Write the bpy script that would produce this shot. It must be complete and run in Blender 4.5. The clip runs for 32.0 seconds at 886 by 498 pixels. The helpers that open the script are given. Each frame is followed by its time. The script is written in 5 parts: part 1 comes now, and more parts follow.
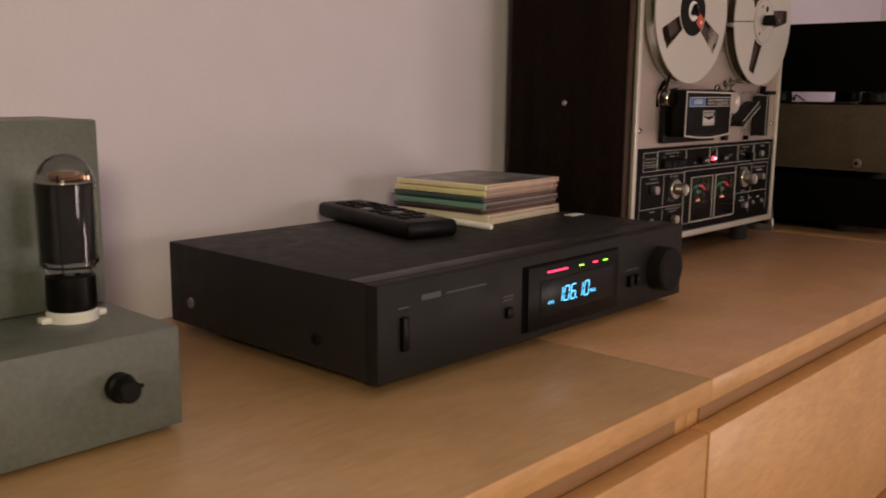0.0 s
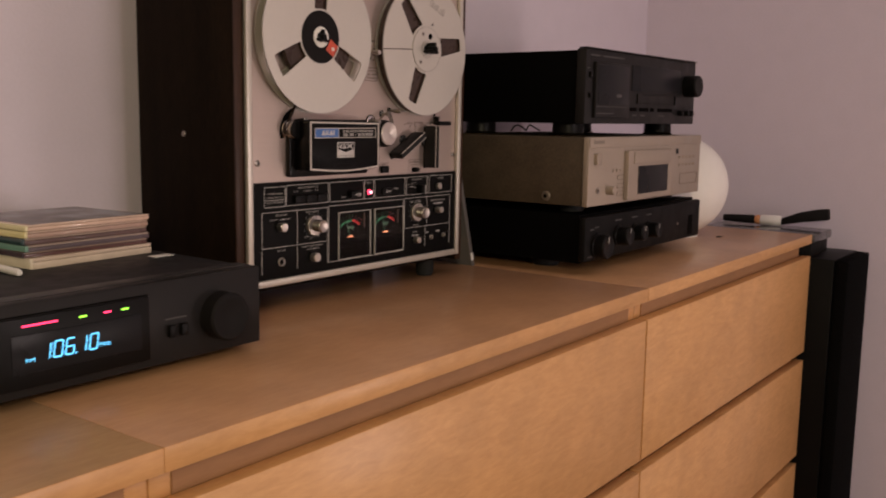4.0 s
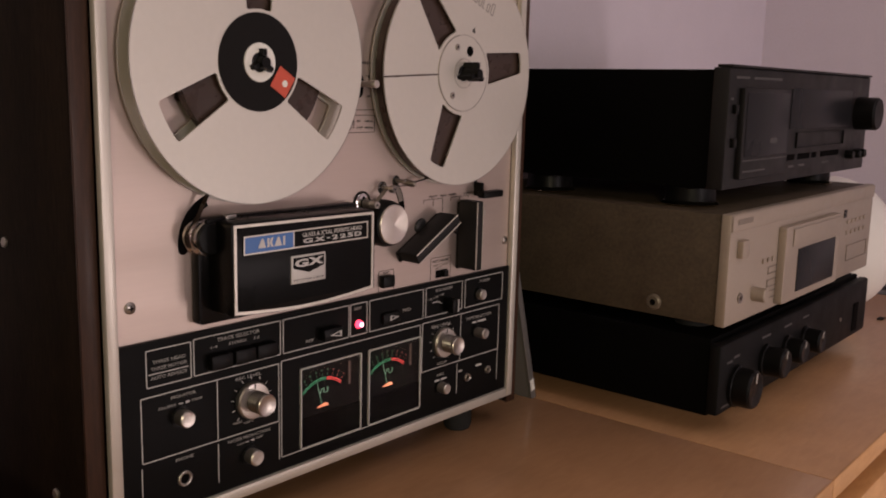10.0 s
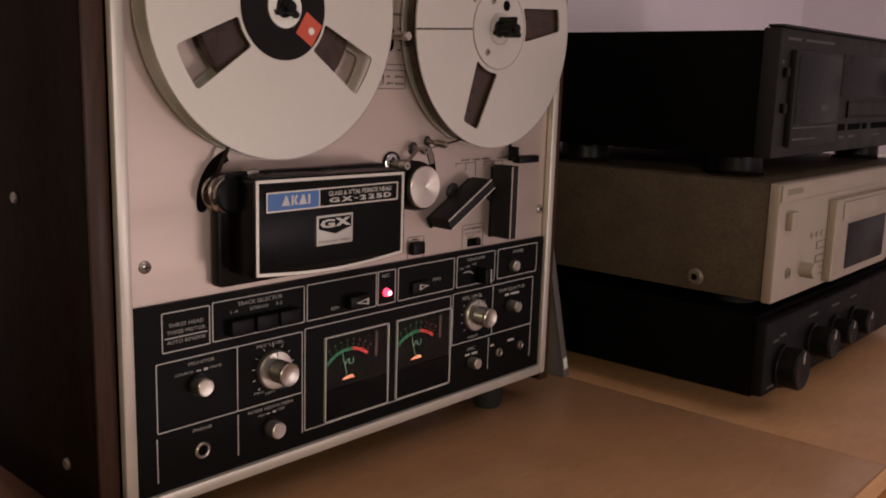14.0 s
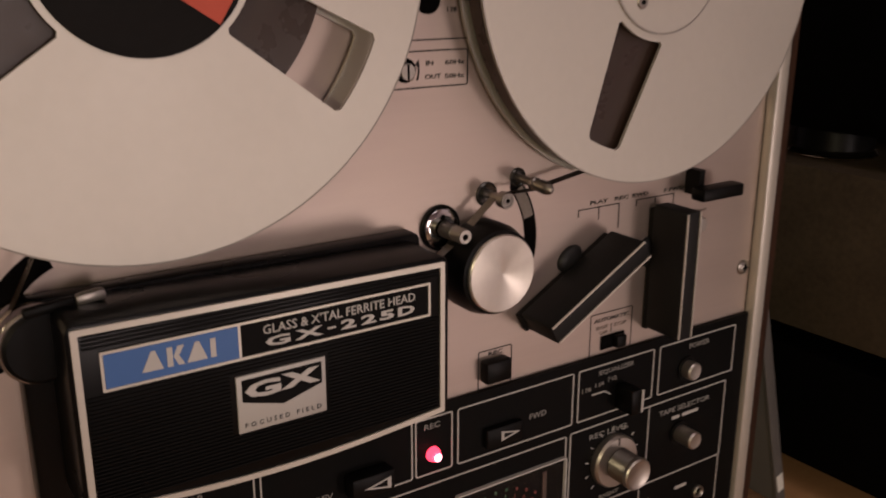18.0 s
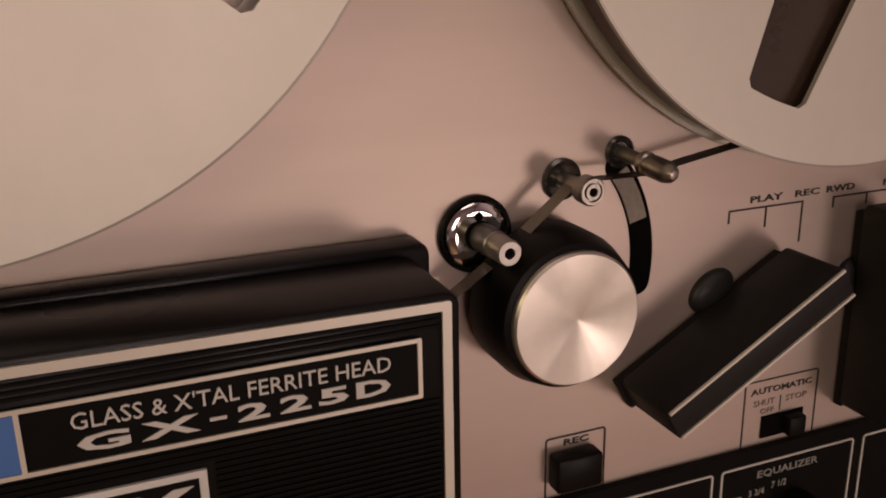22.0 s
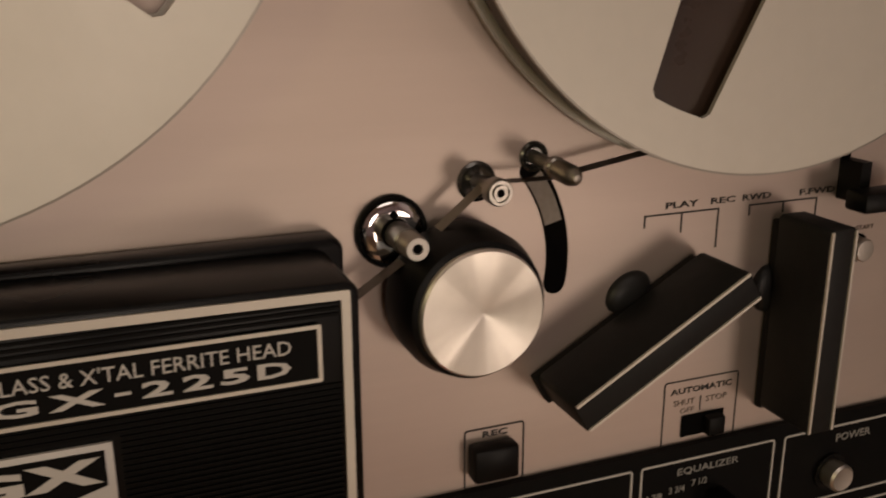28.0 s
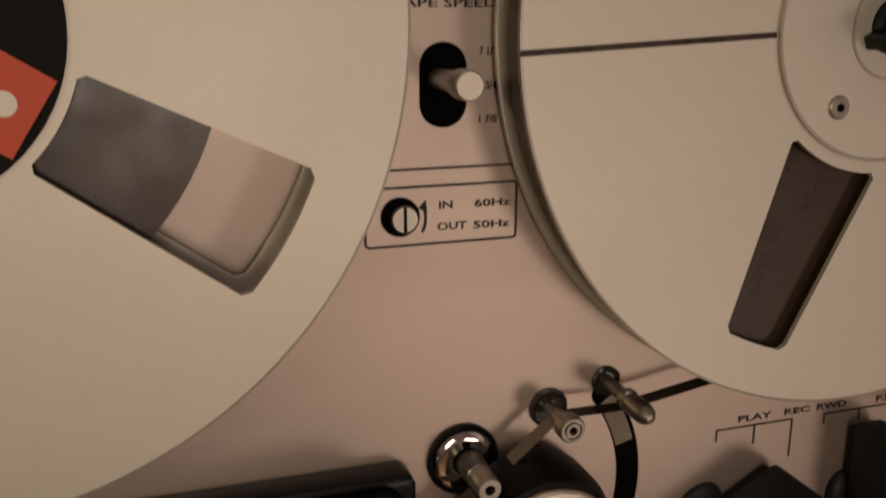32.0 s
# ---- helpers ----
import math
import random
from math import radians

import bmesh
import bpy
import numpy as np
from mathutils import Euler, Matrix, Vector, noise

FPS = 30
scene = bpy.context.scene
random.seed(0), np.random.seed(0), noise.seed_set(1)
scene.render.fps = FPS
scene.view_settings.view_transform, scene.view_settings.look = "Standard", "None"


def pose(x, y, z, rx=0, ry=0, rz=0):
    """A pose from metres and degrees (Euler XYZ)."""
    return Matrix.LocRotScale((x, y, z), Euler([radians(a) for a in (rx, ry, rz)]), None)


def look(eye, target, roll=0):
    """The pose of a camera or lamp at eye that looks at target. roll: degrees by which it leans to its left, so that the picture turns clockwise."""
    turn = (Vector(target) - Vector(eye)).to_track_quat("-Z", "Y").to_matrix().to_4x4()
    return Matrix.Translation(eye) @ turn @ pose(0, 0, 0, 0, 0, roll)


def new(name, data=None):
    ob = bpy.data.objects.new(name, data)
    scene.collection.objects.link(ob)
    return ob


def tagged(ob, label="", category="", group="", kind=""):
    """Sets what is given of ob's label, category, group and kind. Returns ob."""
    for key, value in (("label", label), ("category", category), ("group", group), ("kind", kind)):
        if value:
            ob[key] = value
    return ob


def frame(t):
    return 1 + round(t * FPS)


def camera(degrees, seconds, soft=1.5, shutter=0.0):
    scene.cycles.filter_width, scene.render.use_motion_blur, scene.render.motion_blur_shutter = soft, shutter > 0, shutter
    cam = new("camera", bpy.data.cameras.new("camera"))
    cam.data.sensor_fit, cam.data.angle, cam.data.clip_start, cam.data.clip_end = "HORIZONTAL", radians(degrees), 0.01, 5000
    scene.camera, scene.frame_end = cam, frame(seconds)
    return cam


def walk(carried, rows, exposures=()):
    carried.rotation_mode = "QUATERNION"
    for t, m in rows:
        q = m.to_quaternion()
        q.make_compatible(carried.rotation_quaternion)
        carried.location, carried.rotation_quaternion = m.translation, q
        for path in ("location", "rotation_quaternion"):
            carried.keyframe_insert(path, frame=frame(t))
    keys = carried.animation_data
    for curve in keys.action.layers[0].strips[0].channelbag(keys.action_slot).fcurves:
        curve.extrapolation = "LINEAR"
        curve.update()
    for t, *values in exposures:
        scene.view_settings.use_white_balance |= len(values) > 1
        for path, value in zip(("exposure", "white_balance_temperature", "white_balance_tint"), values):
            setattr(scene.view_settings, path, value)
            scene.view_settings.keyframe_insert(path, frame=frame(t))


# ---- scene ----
cam = camera(51.20, 32.0, soft=1.9, shutter=0.7)
PATH = [
    (0, (-0.9800, -0.5936, 1.0047), (0.4692, 0.7416, 0.6624), 0.48),
    (0.5, (-0.9694, -0.6023, 1.0067), (0.5002, 0.7107, 0.6659), 0.80),
    (1, (-0.9521, -0.6214, 1.0115), (0.5416, 0.6652, 0.6747), 0.94),
    (1.5, (-0.9243, -0.6521, 1.0127), (0.5976, 0.6049, 0.6900), 0.61),
    (2, (-0.8799, -0.6899, 1.0151), (0.6651, 0.5405, 0.7006), 0.58),
    (2.5, (-0.8255, -0.7264, 1.0184), (0.7270, 0.4950, 0.7058), 0.77),
    (3, (-0.7658, -0.7641, 1.0194), (0.7959, 0.4458, 0.7076), 0.72),
    (3.5, (-0.7266, -0.7900, 1.0169), (0.8458, 0.4086, 0.7155), 0.71),
    (4, (-0.6990, -0.8001, 1.0127), (0.8869, 0.3845, 0.7275), 0.82),
    (4.5, (-0.6752, -0.8002, 1.0169), (0.9215, 0.3722, 0.7409), 0.84),
    (6.5, (-0.5648, -0.8014, 1.1066), (0.9551, 0.4593, 0.7892), -0.12),
    (7, (-0.5175, -0.7272, 1.1223), (1.0205, 0.5107, 0.8028), -0.13),
    (7.5, (-0.4865, -0.6285, 1.1219), (1.0862, 0.5610, 0.7875), -0.62),
    (8, (-0.4436, -0.5611, 1.1161), (1.1685, 0.5683, 0.7617), -0.73),
    (8.5, (-0.3538, -0.5200, 1.1066), (1.2286, 0.6503, 0.7508), -0.91),
    (9, (-0.2985, -0.5056, 1.1044), (1.2265, 0.7402, 0.7544), 0.20),
    (9.5, (-0.2807, -0.4953, 1.0969), (1.2327, 0.7678, 0.7592), 0.90),
    (10, (-0.2723, -0.4846, 1.0887), (1.2381, 0.7810, 0.7466), 1.24),
    (10.5, (-0.2714, -0.4734, 1.0801), (1.2281, 0.8076, 0.7480), 1.22),
    (11, (-0.2708, -0.4693, 1.0768), (1.2143, 0.8254, 0.7330), 1.30),
    (11.5, (-0.2712, -0.4675, 1.0738), (1.2111, 0.8294, 0.7262), 1.56),
    (12, (-0.2720, -0.4669, 1.0715), (1.2112, 0.8287, 0.7230), 1.58),
    (12.5, (-0.2729, -0.4666, 1.0682), (1.2134, 0.8263, 0.7229), 1.58),
    (13, (-0.2728, -0.4657, 1.0652), (1.2189, 0.8226, 0.7261), 1.66),
    (13.5, (-0.2673, -0.4636, 1.0625), (1.2238, 0.8246, 0.7202), 1.58),
    (15.5, (-0.1703, -0.3755, 1.0879), (1.2426, 0.9600, 0.6190), 1.79),
    (16, (-0.1457, -0.3314, 1.0952), (1.2962, 0.9740, 0.6294), 0.69),
    (16.5, (-0.1090, -0.3142, 1.0994), (1.3089, 0.9985, 0.5831), -0.04),
    (17, (-0.0478, -0.3005, 1.1006), (1.2500, 1.1125, 0.5358), -0.35),
    (17.5, (0.0011, -0.2826, 1.1029), (1.1855, 1.2211, 0.5233), 0.07),
    (18, (0.0229, -0.2737, 1.0942), (1.1120, 1.3030, 0.5217), -0.09),
    (18.5, (0.0507, -0.2638, 1.0829), (1.0545, 1.3655, 0.5019), 0.19),
    (19, (0.0745, -0.2463, 1.0750), (1.0045, 1.4312, 0.5083), -0.09),
    (19.5, (0.0927, -0.2387, 1.0730), (0.9545, 1.4765, 0.5112), -0.58),
    (20, (0.1038, -0.2199, 1.0666), (0.9207, 1.5087, 0.4795), -0.80),
    (20.5, (0.1169, -0.2072, 1.0651), (0.9093, 1.5282, 0.4647), -0.85),
    (21, (0.1226, -0.1918, 1.0629), (0.9002, 1.5515, 0.4659), -0.74),
    (21.5, (0.1282, -0.1827, 1.0615), (0.8941, 1.5657, 0.4644), -0.91),
    (22, (0.1274, -0.1758, 1.0606), (0.8772, 1.5802, 0.4654), -1.14),
    (22.5, (0.1293, -0.1754, 1.0598), (0.8853, 1.5793, 0.4688), -1.25),
    (23, (0.1291, -0.1733, 1.0590), (0.8874, 1.5788, 0.4631), -1.28),
    (23.5, (0.1278, -0.1712, 1.0601), (0.8771, 1.5832, 0.4598), -1.39),
    (24, (0.1258, -0.1747, 1.0605), (0.8804, 1.5770, 0.4586), -1.25),
    (24.5, (0.1254, -0.1781, 1.0620), (0.8809, 1.5705, 0.4523), -1.06),
    (26.5, (0.1207, -0.1888, 1.0628), (0.8758, 1.5626, 0.4608), -0.91),
    (27, (0.1224, -0.1892, 1.0616), (0.8726, 1.5664, 0.4660), -0.74),
    (27.5, (0.1303, -0.1911, 1.0602), (0.8802, 1.5701, 0.4807), -0.49),
    (28, (0.1419, -0.1946, 1.0595), (0.8784, 1.5778, 0.4970), -0.24),
    (28.5, (0.1532, -0.1960, 1.0585), (0.8489, 1.6018, 0.5258), -0.49),
    (29, (0.1581, -0.1950, 1.0586), (0.8507, 1.6063, 0.5335), -0.60),
    (29.5, (0.1566, -0.1941, 1.0611), (0.8378, 1.6129, 0.5409), -0.68),
    (30, (0.1539, -0.1948, 1.0688), (0.8239, 1.6155, 0.5453), -0.64),
    (30.5, (0.1501, -0.1917, 1.0779), (0.8093, 1.6193, 0.5434), -0.45),
    (31, (0.1447, -0.1853, 1.0874), (0.7882, 1.6291, 0.5453), -0.21),
    (31.5, (0.1415, -0.1845, 1.0962), (0.7722, 1.6382, 0.5672), -0.16),
    (32, (0.1417, -0.1845, 1.1043), (0.7700, 1.6470, 0.6032), -0.05),
]
walk(cam, [(t, look(eye, target, roll)) for t, eye, target, roll in PATH],
     exposures=[(0.0, 0.0, 6200, 11), (4.0, 0.02, 6200, 15), (8.0, 0.0, 5900, 15), (13.0, -0.08, 5950, 15), (17.0, -0.28, 6150, 14), (20.0, -0.24, 6550, 18), (23.0, -0.26, 6700, 18), (24.0, -0.4, 6750, 6), (28.0, -0.46, 6750, 5), (30.0, -0.44, 6850, 5), (31.0, -0.30, 6900, 5), (32.0, -0.44, 6900, 5)])

# ---- light ----
world = bpy.data.worlds.new("evening")
world.use_nodes = True
world.node_tree.nodes["Background"].inputs[0].default_value = (0.9, 0.8, 0.75, 1)
world.node_tree.nodes["Background"].inputs[1].default_value = 0.02
scene.world = world


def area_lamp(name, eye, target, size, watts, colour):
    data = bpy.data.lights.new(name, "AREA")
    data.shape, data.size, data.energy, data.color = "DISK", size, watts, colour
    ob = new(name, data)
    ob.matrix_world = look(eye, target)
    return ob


# Unseen lights with no fixtures; the front and overhead ones are added fill.
area_lamp("low_right_light", (1.00, -1.85, 0.48), (0.2, 0.0, 0.95), 0.45, 5.2, (1.0, 0.81, 0.70))
area_lamp("front_fill_light", (0.05, -2.3, 1.00), (0.2, 0.0, 0.90), 0.60, 9.0, (1.0, 0.82, 0.72))
area_lamp("overhead_fill_light", (0.35, -1.7, 2.44), (0.35, -1.4, 0), 1.2, 7.5, (1.0, 0.86, 0.82))
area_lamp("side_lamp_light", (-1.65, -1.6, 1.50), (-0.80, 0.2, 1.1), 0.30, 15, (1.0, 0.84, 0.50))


# ---- materials ----
def mat(name, colour, rough=0.5, metal=0.0, vary=0.06, scale=60.0, bump=0.0, coat=0.0, stretch=(1, 1, 1), emit=0.0, detail=4.0, rough_vary=0.08, ior=1.45, spec=0.5):
    m = bpy.data.materials.new(name)
    m.use_nodes = True
    nt = m.node_tree
    b = nt.nodes["Principled BSDF"]
    b.inputs["Roughness"].default_value, b.inputs["Metallic"].default_value = rough, metal
    b.inputs["Coat Weight"].default_value = coat
    b.inputs["IOR"].default_value = ior
    b.inputs["Specular IOR Level"].default_value = spec
    c = (*colour, 1)
    b.inputs["Base Color"].default_value = c
    if emit:
        b.inputs["Emission Color"].default_value = c
        b.inputs["Emission Strength"].default_value = emit
        return m
    co = nt.nodes.new("ShaderNodeTexCoord")
    mp = nt.nodes.new("ShaderNodeMapping")
    mp.inputs["Scale"].default_value = stretch
    nt.links.new(co.outputs["Object"], mp.inputs["Vector"])
    fine, coarse = nt.nodes.new("ShaderNodeTexNoise"), nt.nodes.new("ShaderNodeTexNoise")
    for n, s in ((fine, scale), (coarse, scale / 9)):
        n.inputs["Scale"].default_value, n.inputs["Detail"].default_value = s, detail
        nt.links.new(mp.outputs["Vector"], n.inputs["Vector"])
    add = nt.nodes.new("ShaderNodeMath")
    add.operation = "ADD"
    nt.links.new(fine.outputs["Fac"], add.inputs[0])
    nt.links.new(coarse.outputs["Fac"], add.inputs[1])
    ramp = nt.nodes.new("ShaderNodeMapRange")
    ramp.inputs["From Min"].default_value, ramp.inputs["From Max"].default_value = 0.6, 1.4
    ramp.inputs["To Min"].default_value, ramp.inputs["To Max"].default_value = 1 - 2 * vary, 1 + 2 * vary
    nt.links.new(add.outputs[0], ramp.inputs["Value"])
    mul = nt.nodes.new("ShaderNodeVectorMath")
    mul.operation = "SCALE"
    mul.inputs[0].default_value = colour
    nt.links.new(ramp.outputs[0], mul.inputs["Scale"])
    nt.links.new(mul.outputs[0], b.inputs["Base Color"])
    rr = nt.nodes.new("ShaderNodeMapRange")
    rr.inputs["From Min"].default_value, rr.inputs["From Max"].default_value = 0.3, 0.7
    rr.inputs["To Min"].default_value, rr.inputs["To Max"].default_value = max(rough - rough_vary, 0.02), min(rough + rough_vary, 1)
    nt.links.new(coarse.outputs["Fac"], rr.inputs["Value"])
    nt.links.new(rr.outputs[0], b.inputs["Roughness"])
    if bump:
        bp = nt.nodes.new("ShaderNodeBump")
        bp.inputs["Strength"].default_value, bp.inputs["Distance"].default_value = bump, 0.001
        nt.links.new(fine.outputs["Fac"], bp.inputs["Height"])
        nt.links.new(bp.outputs["Normal"], b.inputs["Normal"])
    return m


def wood(name, light, dark, ring_scale, stretch, rough=0.4, coat=0.2, spec=0.5, shift=True):
    m = bpy.data.materials.new(name)
    m.use_nodes = True
    nt = m.node_tree
    b = nt.nodes["Principled BSDF"]
    co = nt.nodes.new("ShaderNodeTexCoord")
    mp = nt.nodes.new("ShaderNodeMapping")
    mp.inputs["Scale"].default_value = stretch
    info = nt.nodes.new("ShaderNodeObjectInfo")
    nt.links.new(co.outputs["Object"], mp.inputs["Vector"])
    if shift:
        nt.links.new(info.outputs["Random"], mp.inputs["Location"])
    warp = nt.nodes.new("ShaderNodeTexNoise")
    warp.inputs["Scale"].default_value, warp.inputs["Detail"].default_value = ring_scale * 0.35, 3
    grain = nt.nodes.new("ShaderNodeTexNoise")
    grain.inputs["Scale"].default_value, grain.inputs["Detail"].default_value, grain.inputs["Roughness"].default_value = ring_scale * 6, 6, 0.65
    grain.inputs["Distortion"].default_value = 0.4
    for n in (warp, grain):
        nt.links.new(mp.outputs["Vector"], n.inputs["Vector"])
    mix = nt.nodes.new("ShaderNodeMix")
    mix.data_type = "FLOAT"
    mix.inputs["Factor"].default_value = 0.72
    nt.links.new(warp.outputs["Fac"], mix.inputs["A"])
    nt.links.new(grain.outputs["Fac"], mix.inputs["B"])
    ramp = nt.nodes.new("ShaderNodeValToRGB")
    ramp.color_ramp.elements[0].position, ramp.color_ramp.elements[1].position = 0.33, 0.68
    ramp.color_ramp.elements[0].color, ramp.color_ramp.elements[1].color = (*dark, 1), (*light, 1)
    nt.links.new(mix.outputs["Result"], ramp.inputs["Fac"])
    blot = nt.nodes.new("ShaderNodeTexNoise")
    blot.inputs["Scale"].default_value, blot.inputs["Detail"].default_value = 14, 4
    nt.links.new(co.outputs["Object"], blot.inputs["Vector"])
    tone = nt.nodes.new("ShaderNodeMapRange")
    tone.inputs["From Min"].default_value, tone.inputs["From Max"].default_value = 0.35, 0.65
    tone.inputs["To Min"].default_value, tone.inputs["To Max"].default_value = 0.93, 1.06
    nt.links.new(blot.outputs["Fac"], tone.inputs["Value"])
    mul = nt.nodes.new("ShaderNodeVectorMath")
    mul.operation = "SCALE"
    nt.links.new(ramp.outputs["Color"], mul.inputs[0])
    nt.links.new(tone.outputs[0], mul.inputs["Scale"])
    nt.links.new(mul.outputs[0], b.inputs["Base Color"])
    b.inputs["Roughness"].default_value, b.inputs["Coat Weight"].default_value, b.inputs["Coat Roughness"].default_value = rough, coat, 0.2
    b.inputs["Specular IOR Level"].default_value = spec
    bp = nt.nodes.new("ShaderNodeBump")
    bp.inputs["Strength"].default_value, bp.inputs["Distance"].default_value = 0.12, 0.0006
    nt.links.new(grain.outputs["Fac"], bp.inputs["Height"])
    nt.links.new(bp.outputs["Normal"], b.inputs["Normal"])
    return m


def glass(name, tint=(1, 1, 1), rough=0.02, ior=1.45):
    m = bpy.data.materials.new(name)
    m.use_nodes = True
    b = m.node_tree.nodes["Principled BSDF"]
    b.inputs["Base Color"].default_value = (*tint, 1)
    b.inputs["Roughness"].default_value, b.inputs["IOR"].default_value = rough, ior
    b.inputs["Transmission Weight"].default_value = 1.0
    return m


WALL = mat("wall_paint", (0.66, 0.595, 0.67), 0.9, vary=0.015, scale=220, bump=0.25, spec=0.2)
FLOOR = wood("floor_boards", (0.36, 0.24, 0.14), (0.24, 0.15, 0.08), 3, (1, 8, 1))
CEIL = mat("ceiling_paint", (0.78, 0.75, 0.72), 0.9, vary=0.01)
BIRCH = wood("birch_veneer", (0.66, 0.362, 0.145), (0.53, 0.270, 0.096), 5, (1.2, 5, 5), 0.46, 0.15)
BIRCH_RED = wood("reddish_birch_veneer", (0.535, 0.300, 0.152), (0.455, 0.243, 0.116), 5, (1.2, 5, 5), 0.40, 0.45, shift=False)
BIRCH_PALE = wood("pale_birch_veneer", (0.50, 0.315, 0.155), (0.41, 0.245, 0.112), 5, (1.2, 5, 5), 0.42, 0.3)
# Birch toned dark so the gaps over the drawers read as shaded.
BIRCH_SHADED = wood("birch_shaded", (0.35, 0.182, 0.078), (0.29, 0.145, 0.060), 5, (1.2, 7, 7), 0.6, 0.0)
WALNUT = wood("walnut_veneer", (0.0210, 0.0125, 0.0072), (0.0008, 0.0006, 0.0004), 14, (9, 9, 0.7), 0.62, 0.0, 0.05)
WALNUT_EDGE = wood("walnut_edging", (0.050, 0.022, 0.012), (0.020, 0.009, 0.005), 9, (9, 9, 0.9), 0.5, 0.05, 0.25)
ALU = mat("brushed_aluminium", (0.52, 0.43, 0.38), 0.47, 0.85, vary=0.015, scale=380, bump=0.02, stretch=(0.08, 1, 1), rough_vary=0.04)
SILVER = mat("silver_frame", (0.62, 0.58, 0.52), 0.40, 0.5, vary=0.03, scale=90)
BLACK_PANEL = mat("black_painted_panel", (0.0032, 0.0029, 0.0028), 0.5, 0.0, vary=0.1, scale=300, bump=0.03, spec=0.10)
LINE = mat("silver_print", (0.52, 0.50, 0.48), 0.5, 0.2, vary=0.03)
PRINT_BLACK = mat("black_print", (0.02, 0.017, 0.016), 0.6)
WORN_PRINT = mat("worn_brown_print", (0.13, 0.10, 0.085), 0.6)
PLASTIC = mat("black_plastic", (0.0036, 0.0033, 0.0032), 0.42, vary=0.1, scale=250, bump=0.05, spec=0.18)
LEVER = mat("charcoal_lever", (0.0115, 0.0108, 0.0110), 0.55, vary=0.12, scale=400, bump=0.05, spec=0.25)
PIVOT = mat("satin_black_cap", (0.011, 0.0105, 0.0105), 0.42, vary=0.08, scale=300, spec=0.4)
PLASTIC_MATT = mat("matt_black_plastic", (0.009, 0.008, 0.008), 0.65, vary=0.1, scale=300, bump=0.08, spec=0.15)
RUBBER = mat("black_rubber", (0.012, 0.012, 0.012), 0.8)
HOLE = mat("dark_recess", (0.004, 0.0035, 0.0035), 0.9, spec=0.03)
STEEL = mat("turned_steel", (0.36, 0.33, 0.295), 0.36, 0.9, vary=0.04, scale=200)
KNOB = mat("spun_aluminium", (0.52, 0.48, 0.435), 0.38, 0.95, vary=0.03, scale=300)
REEL = mat("matt_reel_aluminium", (0.645, 0.615, 0.555), 0.52, 0.7, vary=0.012, scale=240, bump=0.02, rough_vary=0.03)
REEL_MARK = mat("engraved_grey", (0.35, 0.325, 0.295), 0.5, 0.3)
REEL_EDGE = mat("reel_edge", (0.40, 0.37, 0.34), 0.45, 0.5)
TAPE = mat("brown_tape", (0.040, 0.024, 0.018), 0.30, vary=0.05, scale=900)
BLUE = mat("blue_plate", (0.055, 0.145, 0.40), 0.4, vary=0.03)
WHITE = mat("white_plastic", (0.78, 0.76, 0.72), 0.5)
ORANGE = mat("orange_label", (0.58, 0.09, 0.05), 0.55)
CHAMPAGNE = mat("champagne_metal", (0.36, 0.30, 0.245), 0.48, 0.3, vary=0.03, scale=300, bump=0.03)
# Painted steel of the case; its colour also carries the shade on the side.
CHAMPAGNE_SIDE = mat("champagne_steel_shade_toned", (0.070, 0.052, 0.034), 0.6, 0.1, vary=0.14, scale=300, bump=0.45, spec=0.3)
GREY_WIN = mat("smoked_display", (0.014, 0.014, 0.016), 0.3, vary=0.02, spec=0.12)
COVER = mat("dark_cover_picture", (0.085, 0.072, 0.066), 0.35, coat=0.2)
cov = COVER.node_tree
spots, tint = cov.nodes.new("ShaderNodeTexNoise"), cov.nodes.new("ShaderNodeValToRGB")
spots.inputs["Scale"].default_value, spots.inputs["Detail"].default_value = 26, 5
for at, colour in ((0.36, (0.030, 0.026, 0.026)), (0.46, (0.09, 0.07, 0.055)), (0.55, (0.16, 0.15, 0.15)), (0.64, (0.24, 0.25, 0.28))):
    tint.color_ramp.elements.new(at).color = (*colour, 1)
tint.color_ramp.elements.remove(tint.color_ramp.elements[0])
tint.color_ramp.elements.remove(tint.color_ramp.elements[-1])
place = cov.nodes.new("ShaderNodeTexCoord")
cov.links.new(place.outputs["Object"], spots.inputs["Vector"])
cov.links.new(spots.outputs["Fac"], tint.inputs["Fac"])
cov.links.new(tint.outputs["Color"], cov.nodes["Principled BSDF"].inputs["Base Color"])
WASHER = mat("brown_washer", (0.17, 0.14, 0.105), 0.45, 0.3)
STACK_BLACK = mat("black_steel_case", (0.0020, 0.0018, 0.0018), 0.7, 0.0, vary=0.12, scale=500, bump=0.08, spec=0.04)
AMP_FRONT = mat("satin_black_front", (0.0050, 0.0046, 0.0046), 0.6, 0.0, vary=0.06, scale=300, spec=0.14)
STACK_FRONT = mat("charcoal_front", (0.0115, 0.0104, 0.0106), 0.5, 0.0, vary=0.05, scale=300, spec=0.25)
TUNER_CASE = mat("anthracite_case", (0.018, 0.0166, 0.0172), 0.55, 0.0, vary=0.07, scale=600, bump=0.1, spec=0.25)
TUNER_FRONT = mat("anthracite_front", (0.0152, 0.0140, 0.0140), 0.5, 0.0, vary=0.05, scale=400, spec=0.2)
HAMMER = mat("grey_green_hammered_paint", (0.120, 0.130, 0.112), 0.45, 0.1, vary=0.10, scale=260, bump=0.5)
CERAMIC = mat("white_ceramic", (0.70, 0.68, 0.64), 0.35)
GLASS = glass("clear_glass", (0.93, 0.92, 0.90), 0.06)
